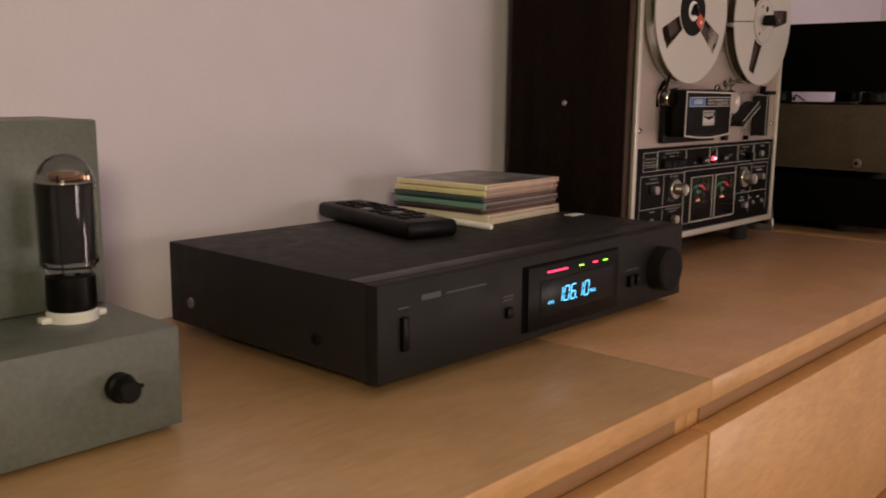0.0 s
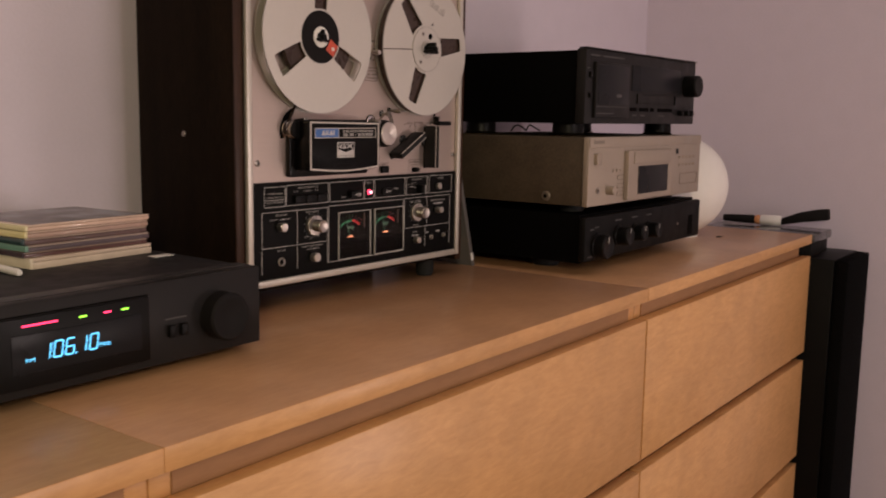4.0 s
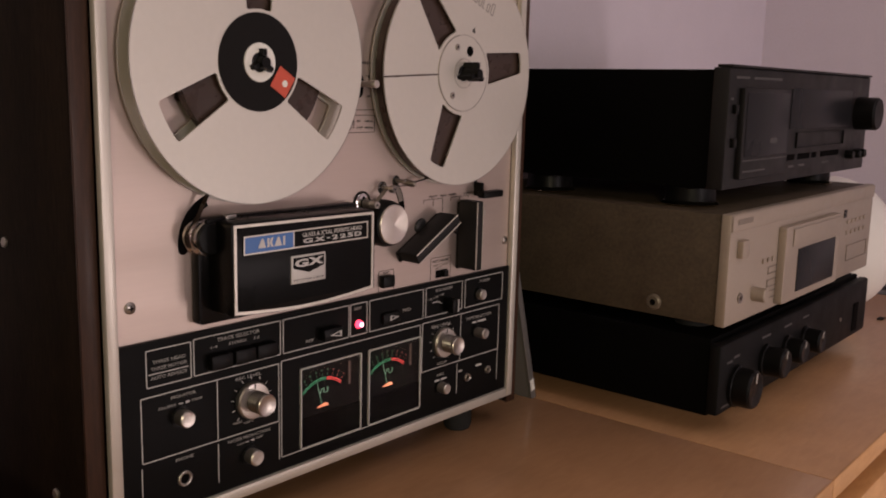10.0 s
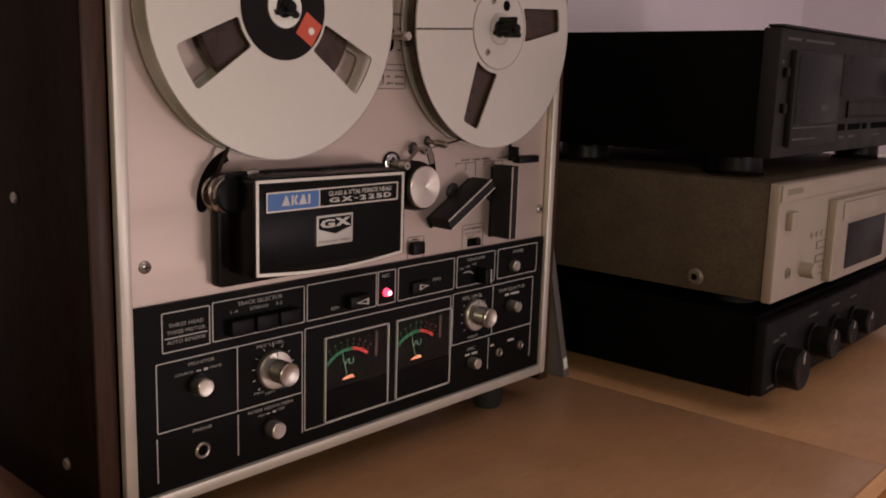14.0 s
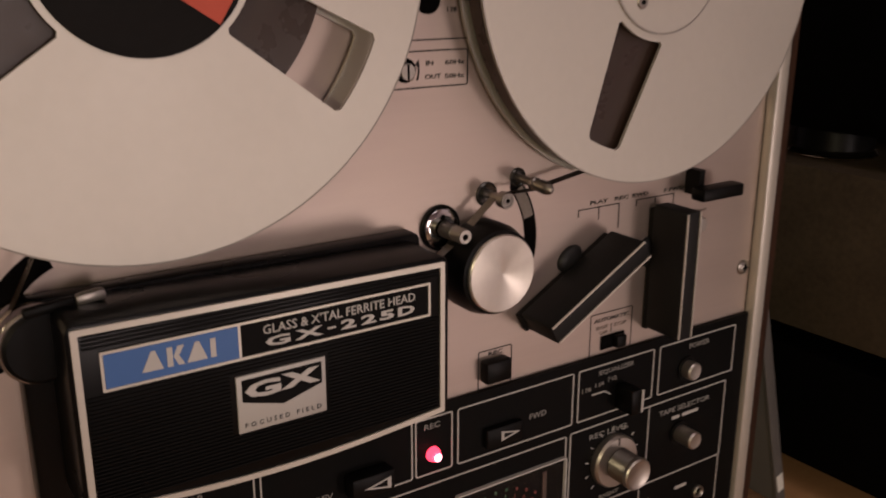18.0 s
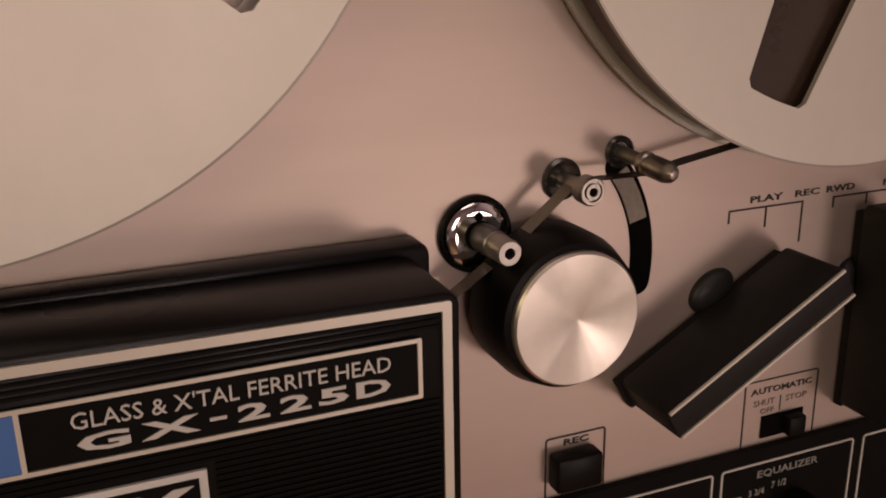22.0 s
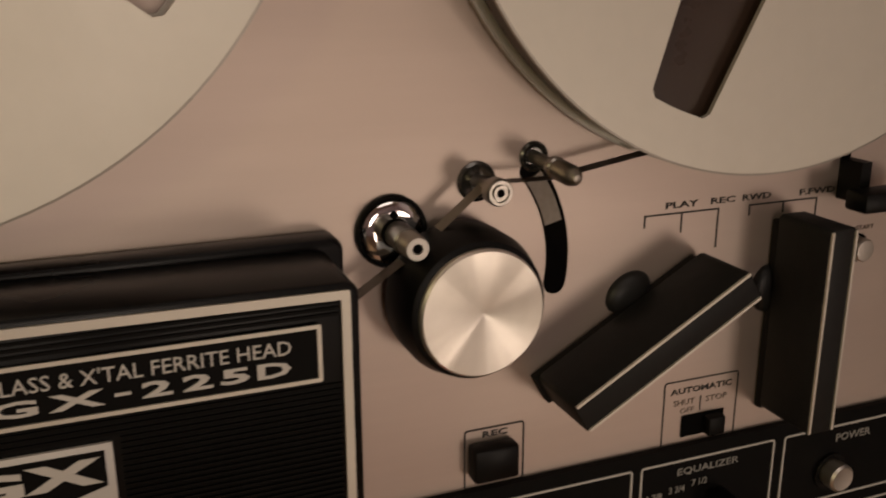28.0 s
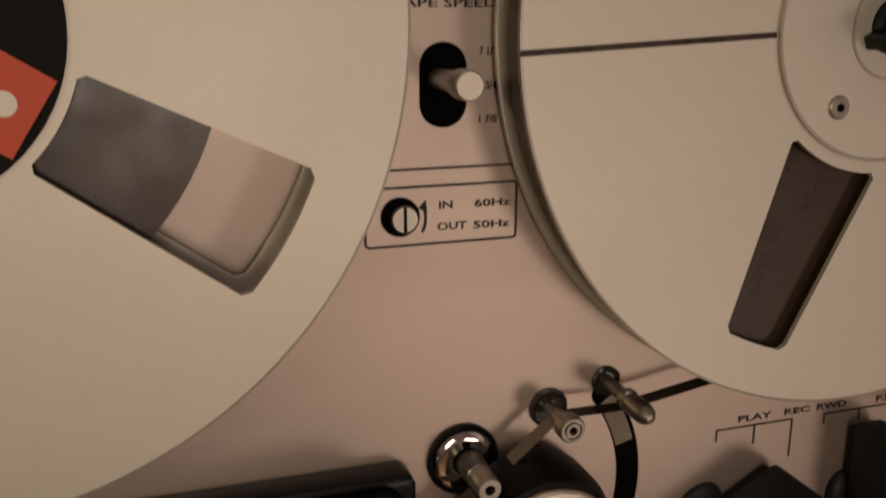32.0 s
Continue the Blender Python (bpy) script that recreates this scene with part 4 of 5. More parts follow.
for x, z, r in ((0.2302, 1.0140, 0.0048), (0.2450, 1.0188, 0.0037)):
    part("pin_bush", lathe(x, z, [(0, FY), (r, FY), (r, FY - 0.0006), (r * 0.85, FY - 0.0010), (r * 0.6, FY - 0.0004), (0, FY - 0.0004)], 28), DARK_CHROME, deck)
part("guide_pin", lathe(0.2303, 1.0140, [(0, FY), (0.0018, FY - 0.0004), (0.0018, FY - 0.0094), (0.0031, FY - 0.0100), (0.0032, FY - 0.0130), (0.0028, FY - 0.0136), (0.0022, FY - 0.0136), (0.0021, FY - 0.0130), (0.0018, FY - 0.0130), (0.0017, FY - 0.0137), (0.0010, FY - 0.0137), (0.0010, FY - 0.0126), (0, FY - 0.0126)], 32), PIN_STEEL, deck)
part("pin_bore", disc(0.2303, 1.0140, 0.0009, FY - 0.0125, FY - 0.0136, 0.0001, 16), HOLE, deck)
tip_place = Matrix.Translation((0.2450, FY, 1.0188)) @ Matrix.Rotation(radians(3.4), 4, "Z") @ Matrix.Rotation(radians(5), 4, "X")
# Thin neck; the shadow on it is put in as a dark steel colour.
tip_pin = part("guide_pin", turned(lathe(0, 0, [(0, 0), (0.0016, 0), (0.0016, -0.0090), (0, -0.0090)], 24), tip_place), STEEL_DARK, deck)
part("pin_tip", turned(lathe(0, 0, [(0, -0.0088), (0.0024, -0.0088), (0.0026, -0.0092), (0.0026, -0.0106), (0.0021, -0.0110), (0.0021, -0.0116), (0.0025, -0.0121), (0.0025, -0.0166), (0.0020, -0.0184), (0.0010, -0.0196), (0, -0.0198)], 32), tip_place), PIN_STEEL, tip_pin, "bullet-shaped steel tip")
part("arm_slot", arc(0.2157, 0.9928, 0.0366, 38, -10, 0.0060, FY, FY - 0.0003), HOLE, deck, "curved dark slot of the tension arm")

for turn in (38, -10):
    part("slot_end", disc(0.2157 + 0.0366 * math.cos(radians(turn)), 0.9928 + 0.0366 * math.sin(radians(turn)), 0.0030, FY, FY - 0.00031, 0.0001, 24), HOLE, deck)
part("slot_spring", arc(0.2157, 0.9928, 0.0361, 36, 15, 0.0046, FY - 0.0003, FY - 0.0008), SPRING, deck)


def ribbon(points):
    """The 6 mm wide tape, standing off the face, along a line of places."""
    bm = bmesh.new()
    cols = [[bm.verts.new((x, y, z)) for y in (FY - 0.0046, FY - 0.0092)] for x, z in points]
    for a, b in zip(cols, cols[1:]):
        bm.faces.new((a[0], a[1], b[1], b[0]))
    bmesh.ops.solidify(bm, geom=bm.faces[:], thickness=0.00008)
    return bm


part("tape_run", ribbon([(0.2960, 1.0230), (0.2650, 1.0180), (0.2462, 1.0149), (0.2316, 1.0151)]), TAPE, deck, "thin brown magnetic tape")
# Same tape as above; this stretch gets the lit colour.
part("tape_run", ribbon([(0.2316, 1.0151), (0.2286, 1.0142), (0.2129, 1.0013), (0.1960, 0.9905)]), TAPE_LIT, deck, "thin brown magnetic tape")
part("tape_run", ribbon([(0.0735, 0.9840), (0.0560, 0.9890), (0.0545, 0.9960), (0.0600, 1.0020), (0.0800, 1.0400)]), TAPE, deck)

# ---- levers ----
ang = radians(30.1)


def function_lever(cx, cz, a, length, pivot):
    m = Matrix.Translation((cx, 0, cz)) @ Matrix.Rotation(-a, 4, "Y")
    l = part("function_lever", turned(prism([(-length / 2, -0.0042), (length / 2, -0.0042), (length / 2, 0.0036), (length / 2 - 0.0012, 0.0044), (-length / 2 + 0.0012, 0.0044), (-length / 2, 0.0036)], FY - 0.003, -0.0225, 0.0006), m), LEVER, deck, "black bar-shaped transport lever")
    part("lever_base", turned(box(-length / 2 - 0.0008, length / 2 - 0.002, -0.0034, FY, -0.0052, 0.0038, 0.0005), m), PLASTIC_MATT, l)
    for s in (-0.0038, 0.0038):
        part("trim_line", turned(box(-length / 2 + 0.0006, length / 2 - 0.0006, -0.0230, -0.0224, s - 0.00035, s + 0.00035), m), SILVER, l)
    part("pivot", turned(turned(lathe(0, 0, [(0, FY), (0.0062, FY), (0.0061, FY - 0.0010), (0.0054, FY - 0.0021), (0.0042, FY - 0.0029), (0.0024, FY - 0.0034), (0, FY - 0.0036)], 32), Matrix.Translation((pivot[0], 0, pivot[1])) @ Matrix.Diagonal((1.12, 0.8, 0.82, 1.0))), m), PIVOT, l)


function_lever(0.2722, 0.9732, ang, 0.0555, (0.0050, 0.0062))
function_lever(0.3224, 0.9698, radians(90), 0.0572, (0.0065, 0.0038))
part("arm_slot", prism(rounded(0.3400, 0.3435, 1.0015, 1.0205, 0.0016), FY, FY - 0.0003), HOLE, deck)
pause = part("pause_lever", box(0.3350, 0.3610, -0.0165, -0.0085, 0.9992, 1.0050, 0.0012), PLASTIC, deck, "small black pause lever")
part("lever_stem", box(0.3400, 0.3435, -0.0086, FY, 1.0002, 1.0115), PLASTIC, pause)
part("stop_pin", lathe(0.3346, 0.9895, [(0, FY), (0.0026, FY), (0.0026, FY - 0.006), (0.0020, FY - 0.0066), (0, FY - 0.0066)], 20), STEEL, deck)


# ---- reels ----
def window(cx, cz, a, r0, r1, w0, w1):
    """An opening of a flange: straight flanks, ends that follow the rim, small corner radii."""
    u, v = Vector((math.cos(a), math.sin(a))), Vector((-math.sin(a), math.cos(a)))
    c = 0.0014

    def end(r, w, sign):
        h = math.asin(w / r)
        inner = h - c / r
        return [u * (r * math.cos(g)) + v * (r * math.sin(g)) for g in [sign * inner * (1 - k / 4) for k in range(9)]]

    def flank(w, r, sign, inward):
        return u * (math.sqrt(r * r - w * w) + inward * c) + v * (sign * w)

    outer = [flank(w1, r1, -1, -1)] + end(r1, w1, -1) + [flank(w1, r1, 1, -1)]
    inner = [flank(w0, r0, 1, 1)] + end(r0, w0, 1) + [flank(w0, r0, -1, 1)]
    return [(cx + p.x, cz + p.y) for p in outer + inner]


def reel(cx, cz, turn, pack, w0, w1, label, rim=0.0888):
    r = thing("tape_reel", cx, -0.009, cz - rim, label, "tape reel", "two tape reels on the deck")
    holes = [window(cx, cz, radians(turn + 120 * k), 0.0325, 0.0760, w0, w1) for k in range(3)]
    part("front_flange", plate(ring(cx, cz, rim, 120), [ring(cx, cz, 0.0060, 24), *holes], -0.0150, -0.0163), REEL, r)
    part("rear_flange", plate(ring(cx, cz, rim, 120), [ring(cx, cz, 0.0060, 24), *holes], -0.0022, -0.0035), REEL, r)
    part("flange_rim", merge(*[lathe(cx, cz, [(rim - 0.0001, y), (rim + 0.0004, y - 0.0001), (rim + 0.0004, y - 0.0014), (rim - 0.0001, y - 0.0015)], 120) for y in (-0.0149, -0.0021)]), REEL_EDGE, r)
    part("tape_pack", lathe(cx, cz, [(0.0300, -0.0060), (pack, -0.0060), (pack, -0.0123), (0.0300, -0.0123)], 96), TAPE, r, "wound brown tape")
    part("hub", lathe(cx, cz, [(0.0060, -0.0036), (0.0300, -0.0036), (0.0300, -0.0149), (0.0060, -0.0149)], 64), PLASTIC, r)
    return r


def spindle(cx, cz, length):
    s = part("reel_spindle", lathe(cx, cz, [(0, -0.0004), (0.0058, -0.0004), (0.0058, -0.0172), (0.0040, -0.0180), (0.0040, -length + 0.002), (0.0034, -length), (0, -length)], 24), PLASTIC, deck, "black three-winged reel spindle")
    for k in range(3):
        part("spindle_wing", turned(box(0.003, 0.0085, -length + 0.002, -0.0168, -0.0016, 0.0016, 0.0004), Matrix.Translation((cx, 0, cz)) @ Matrix.Rotation(radians(35 + 120 * k), 4, "Y")), PLASTIC, s)


LX, RX, RZ = 0.1038, 0.3026, 1.1024
left_reel = reel(LX, RZ, -31, 0.0560, 0.0095, 0.0135, "matt aluminium tape reel with black hub label, half full")
part("hub_label", lathe(LX, RZ, [(0.0122, -0.0164), (0.0305, -0.0164), (0.0305, -0.0169), (0.0122, -0.0169)], 64), PLASTIC_MATT, left_reel, "round black hub label")
part("hub_ring", lathe(LX, RZ, [(0.0064, -0.0164), (0.0120, -0.0164), (0.0120, -0.0176), (0.0064, -0.0176)], 40), WHITE, left_reel, "white plastic hub ring")
tag = part("orange_label", turned(box(0.0145, 0.0288, -0.0174, -0.0170, -0.0075, 0.0075), Matrix.Translation((LX, 0, RZ)) @ Matrix.Rotation(radians(33), 4, "Y")), ORANGE, left_reel, "small orange label")
part("label_dot", turned(disc(0.0235, 0, 0.0022, -0.0174, -0.0176, 0.0001, 16), Matrix.Translation((LX, 0, RZ)) @ Matrix.Rotation(radians(33), 4, "Y")), WHITE, tag)
spindle(LX, RZ, 0.024)
RZ = 1.1008
right_reel = reel(RX, RZ, -112, 0.0865, 0.0125, 0.0088, "matt aluminium tape reel, nearly full of brown tape", 0.0876)
part("hub_disc", lathe(RX, RZ, [(0.0064, -0.0164), (0.0290, -0.0164), (0.0290, -0.0172), (0.0064, -0.0172)], 64), REEL, right_reel)
part("hub_ring", lathe(RX, RZ, [(0.0291, -0.0163), (0.0297, -0.0163), (0.0297, -0.0173), (0.0291, -0.0173)], 64), REEL_EDGE, right_reel)
part("hub_ring", lathe(RX, RZ, [(0.0110, -0.0172), (0.0116, -0.0172), (0.0116, -0.0175), (0.0110, -0.0175)], 48), REEL_EDGE, right_reel)
for k in range(3):
    a = radians(-127 + 120 * k)
    rs = part("hub_screw", disc(RX + 0.0215 * math.cos(a), RZ + 0.0215 * math.sin(a), 0.0026, -0.0172, -0.0180, 0.0003, 16), STEEL, right_reel)
    part("screw_slot", disc(RX + 0.0215 * math.cos(a), RZ + 0.0215 * math.sin(a), 0.0010, -0.0180, -0.0182, 0.0001, 8), HOLE, rs)
a = radians(68)
part("threading_hole", disc(RX + 0.0185 * math.cos(a), RZ + 0.0185 * math.sin(a), 0.0040, -0.0172, -0.0174, 0.0001, 20), HOLE, right_reel)
# engraved maker's mark, an arrow and the radial slit
mark = Matrix.Translation((RX, 0, RZ)) @ Matrix.Rotation(radians(-68), 4, "Y") @ Matrix.Translation((0.060, 0, 0)) @ Matrix.Rotation(radians(90), 4, "Y")
for k, (w, h) in enumerate(((0.0048, 0.0100), (0.0042, 0.0072), (0.0044, 0.0072), (0.0032, 0.0096), (0.0042, 0.0072), (0.0046, 0.0100))):
    part("engraved_mark", turned(outline(-0.0165 + 0.0055 * k, -0.0165 + 0.0055 * k + w, -0.0045, -0.0045 + h, 0.0011, -0.0163, -0.01645, 0.0016), mark), REEL_MARK, right_reel)
part("engraved_mark", turned(prism([(0.034, -0.0022), (0.0385, 0), (0.034, 0.0022)], -0.0163, -0.0165), Matrix.Translation((RX, 0, RZ)) @ Matrix.Rotation(radians(-70), 4, "Y")), PRINT_BLACK, right_reel)
part("radial_slit", turned(box(0.0300, 0.0880, -0.0165, -0.0163, -0.0006, 0.0006), Matrix.Translation((RX, 0, RZ)) @ Matrix.Rotation(radians(177), 4, "Y")), TAPE, right_reel)
spindle(RX, RZ, 0.034)

# the deck stands slightly askew on the chest
askew = Matrix.Translation((0.2, 0, 0.8)) @ Matrix.Rotation(-0.0165, 4, "Z") @ Matrix.Rotation(0.0056, 4, "X") @ Matrix.Translation((-0.2, 0, -0.8))
for ob in (deck, left_reel, right_reel):
    ob.matrix_world = askew @ Matrix.Translation(ob.location)

# ---- panel leaning on the deck ----
lean = thing("acrylic_cover", 0.450, 0.08, TOP, "grey acrylic dust cover leaning on the tape deck's side", "dust cover")
tilt = Matrix.Translation((0.4850, 0, TOP + 0.0005)) @ Matrix.Rotation(radians(-15.5), 4, "Y")
part("sheet", turned(box(-0.0070, 0.0, 0.024, 0.165, 0.0, 0.233, 0.001), tilt), ACRYLIC, lean)
part("edge_strip", turned(box(-0.0074, 0.0004, 0.0218, 0.0238, 0.0, 0.233, 0.0004), tilt), mat("frosted_edge", (0.13, 0.12, 0.115), 0.45), lean)
part("corner_mark", turned(box(-0.0064, -0.0010, 0.0212, 0.0217, 0.010, 0.022), tilt), WHITE, lean)

# ---- hi-fi stack ----
SX0, SX1, SY = 0.500, 0.9335, -0.165
amp = thing("amplifier", 0.716, 0.0, TOP, "slim black amplifier with four round knobs", "amplifier", "stack of hi-fi units")
part("case", box(SX0 + 0.002, SX1 - 0.002, SY + 0.012, 0.145, 0.7990, 0.8715, 0.0012), STACK_BLACK, amp)
front = part("front_panel", box(SX0 - 0.0025, SX1 + 0.004, SY, SY + 0.0118, 0.8020, 0.8680, 0.0030), AMP_FRONT, amp)
for x in (SX0 + 0.075, SX1 - 0.07):
    for y in (SY + 0.110, 0.11):
        part("foot", upright(x, y, [(0, TOP), (0.020, TOP), (0.022, TOP + 0.003), (0.022, 0.7989), (0, 0.7989)], 24), RUBBER, amp)
for x, z, r, ln in ((0.5350, 0.8230, 0.0180, 0.020), (0.6040, 0.8330, 0.0145, 0.022), (0.6620, 0.8325, 0.0125, 0.020), (0.7150, 0.8325, 0.0125, 0.020)):
    k = part("knob", lathe(x, z, [(0, SY), (r + 0.0015, SY), (r + 0.0015, SY - 0.003), (r, SY - 0.004), (r, SY - ln + 0.002), (r - 0.0015, SY - ln), (r - 0.004, SY - ln), (r - 0.005, SY - ln + 0.0006), (0, SY - ln + 0.0006)], 40), PLASTIC, amp, "round black knob")
    part("pointer", box(x - 0.0007, x + 0.0007, SY - ln - 0.0003, SY - ln + 0.0005, z + r * 0.35, z + r * 0.9), LINE, k)
part("power_lamp", disc(0.8355, 0.8320, 0.0022, SY - 0.0012, SY - 0.0001, 0.0003, 16), STEEL, amp, "small round grey lamp")
part("volume_slot", box(0.8830, 0.9020, SY - 0.0006, SY - 0.0001, 0.8085, 0.8430), HOLE, amp)
for x0, x1, z in ((0.506, 0.526, 0.8075), (0.512, 0.524, 0.8480), (0.527, 0.540, 0.8505), (0.593, 0.615, 0.8560), (0.652, 0.672, 0.8560), (0.706, 0.724, 0.8560)):
    part("lettering_bar", box(x0, x1, SY - 0.0003, SY - 0.0001, z, z + 0.0022), DIM_PRINT, front)

SX0, SX1, SY = 0.504, 0.929, -0.163
cdp = thing("cd_player", 0.716, 0.0, 0.8716, "champagne-coloured disc player with grey display window", "disc player", "stack of hi-fi units")
part("case", box(SX0 + 0.001, SX1 - 0.001, SY + 0.010, 0.155, 0.8835, 0.9845, 0.0016), CHAMPAGNE_SIDE, cdp, "painted steel case, colour darkened for its shaded side")
part("front_panel", box(SX0, SX1, SY, SY + 0.0098, 0.8830, 0.9850, 0.0016), CHAMPAGNE, cdp, "champagne aluminium front")
for x in (SX0 + 0.045, SX1 - 0.045):
    for y in (SY + 0.05, 0.11):
        part("foot", upright(x, y, [(0, 0.8716), (0.017, 0.8716), (0.018, 0.874), (0.018, 0.8834), (0, 0.8834)], 20), RUBBER, cdp)
part("upper_band", box(SX0 + 0.001, SX1 - 0.001, SY - 0.0012, SY - 0.0001, 0.9695, 0.9840, 0.0005), CHAMPAGNE, cdp)
tray = part("display_frame", prism(rounded(0.6200, 0.7850, 0.8865, 0.9630, 0.002), SY - 0.0001, SY - 0.0080, 0.0010), CHAMPAGNE, cdp, "raised champagne frame round the display")
part("tray_door", box(0.6380, 0.7790, SY - 0.0095, SY - 0.0081, 0.9425, 0.9600, 0.0006), CHAMPAGNE, tray)
part("display", box(0.6550, 0.7680, SY - 0.0090, SY - 0.0081, 0.8945, 0.9385, 0.0004), GREY_WIN, tray, "grey unlit display window")
part("power_key", box(0.5200, 0.5350, SY - 0.006, SY, 0.9445, 0.9605, 0.0008), CHAMPAGNE, cdp)
part("phone_jack", lathe(0.534, 0.9060, [(0.002, SY - 0.0001), (0.0048, SY - 0.0001), (0.0048, SY - 0.0015), (0.002, SY - 0.0015)], 24), STEEL, cdp)
part("socket_hole", disc(0.5340, 0.9060, 0.0021, SY - 0.0001, SY - 0.0005, 0.0001, 16), HOLE, cdp)
part("level_knob", lathe(0.5665, 0.9050, [(0, SY), (0.0068, SY), (0.0068, SY - 0.012), (0.0058, SY - 0.013), (0, SY - 0.013)], 32), CHAMPAGNE, cdp, "small pale level knob")
for x in (0.582, 0.594, 0.606):
    part("key", box(x, x + 0.0045, SY - 0.0016, SY - 0.0001, 0.9315, 0.9360, 0.0004), CHAMPAGNE, cdp)
for z in (0.9190, 0.9060, 0.8945):
    part("key_line", outline(0.598, 0.634, z, z + 0.0075, 0.0008, SY - 0.0001, SY - 0.0008, 0.0008), KEY_LINE, cdp)
part("key_line", outline(0.8390, 0.9150, 0.9005, 0.9195, 0.0009, SY - 0.0001, SY - 0.0008, 0.0008), KEY_LINE, cdp)
for k in range(5):
    for j in range(2):
        part("key", box(0.832 + 0.0155 * k, 0.8415 + 0.0155 * k, SY - 0.0014, SY - 0.0001, 0.9325 + 0.0125 * j, 0.9375 + 0.0125 * j, 0.0004), CHAMPAGNE, cdp)
part("sensor_window", box(0.8190, 0.8275, SY - 0.001, SY - 0.0001, 0.9535, 0.9625), GREY_WIN, cdp)
part("maker_plate", box(0.5160, 0.5490, SY - 0.0016, SY - 0.0012, 0.9750, 0.9800), KEY_LINE, cdp)
for y in (-0.093, 0.10):
    sc = part("side_screw", turned(lathe(0, 0, [(0, 0), (0.0075, 0), (0.0075, -0.0015), (0.0055, -0.003), (0, -0.003)], 24), Matrix.Translation((SX0 + 0.001, y, 0.8958)) @ Matrix.Rotation(radians(-90), 4, "Z")), WASHER, cdp)
    part("screw_slot", turned(disc(0, 0, 0.0030, -0.003, -0.0034, 0.0002, 12), Matrix.Translation((SX0 + 0.001, y, 0.8958)) @ Matrix.Rotation(radians(-90), 4, "Z")), HOLE, sc)

SX0, SX1, SY = 0.518, 0.929, -0.1465
cas = thing("cassette_deck", 0.725, 0.0, 0.985, "black cassette deck with a square cassette window and knob", "cassette deck", "stack of hi-fi units")
part("case", box(SX0 + 0.001, SX1, SY + 0.016, 0.150, 1.0040, 1.1105, 0.0012), STACK_BLACK, cas)
kfront = part("front_panel", box(SX0 - 0.0015, SX1, SY, SY + 0.0158, 1.0042, 1.1125, 0.0014), STACK_FRONT, cas)
for x in (0.552, 0.880):
    for y in (-0.100, 0.060):
        f = part("foot", upright(x, y, [(0, 0.9880), (0.022, 0.9880), (0.024, 0.9900), (0.023, 1.0039), (0, 1.0039)], 32), PLASTIC, cas)
        part("foot_ring", upright(x, y, [(0.0, 0.9853), (0.0262, 0.9853), (0.0270, 0.9863), (0.0258, 0.9877), (0.0240, 0.9883), (0, 0.9883)], 32), BRASS, f, "polished brass foot ring")
door = part("cassette_door", box(0.5390, 0.6530, SY - 0.006, SY - 0.0001, 1.0130, 1.0950, 0.0012), STACK_FRONT, cas, "square smoked cassette door")
part("window", box(0.5440, 0.6480, SY - 0.0066, SY - 0.0061, 1.0330, 1.0910, 0.0004), GREY_WIN, door)
part("door_line", box(0.5410, 0.6510, SY - 0.0066, SY - 0.0061, 1.0290, 1.0302), DIM_PRINT, door)
part("lettering_bar", box(0.6040, 0.6210, SY - 0.0069, SY - 0.0067, 1.0440, 1.0490), DIM_PRINT, door)
part("lettering_bar", box(0.5430, 0.5960, SY - 0.0064, SY - 0.0061, 1.0190, 1.0205), DIM_PRINT, door)
part("display", box(0.6690, 0.8610, SY - 0.0012, SY - 0.0001, 1.0560, 1.0960, 0.0004), GREY_WIN, cas, "dark smoked display")
part("tray_line", outline(0.690, 0.840, 1.0360, 1.0520, 0.0008, SY - 0.0001, SY - 0.0020, 0.0008), PLASTIC, cas)
part("level_knob", lathe(0.889, 1.0700, [(0, SY), (0.0190, SY), (0.0190, SY - 0.022), (0.0172, SY - 0.0245), (0, SY - 0.0245)], 48), PLASTIC, cas, "large round black level knob")
for x0, x1 in ((0.662, 0.690), (0.700, 0.735), (0.742, 0.756), (0.770, 0.830)):
    part("slot", box(x0, x1, SY - 0.0006, SY - 0.0001, 1.0240, 1.0300), HOLE, cas)
for x in (0.860, 0.886, 0.905):
    part("key", lathe(x, 1.0230, [(0, SY), (0.0050, SY), (0.0050, SY - 0.008), (0.0042, SY - 0.009), (0, SY - 0.009)], 20), PLASTIC, cas)
for x0, x1, z in ((0.675, 0.690, 1.0165), (0.704, 0.722, 1.0165), (0.775, 0.800, 1.0165), (0.530, 0.560, 1.1030), (0.570, 0.640, 1.1030), (0.521, 0.527, 1.084)):
    part("lettering_bar", box(x0, x1, SY - 0.0003, SY - 0.0001, z, z + 0.0022), DIM_PRINT, kfront)
for z in (1.072, 1.042):
    part("key", box(0.5255, 0.5325, SY - 0.004, SY, z, z + 0.008, 0.0006), PLASTIC, cas)

part("front_lip", box(SX0 - 0.0015, SX1, SY - 0.0020, SY + 0.0120, 1.1127, 1.1150, 0.0006), STACK_FRONT, cas)


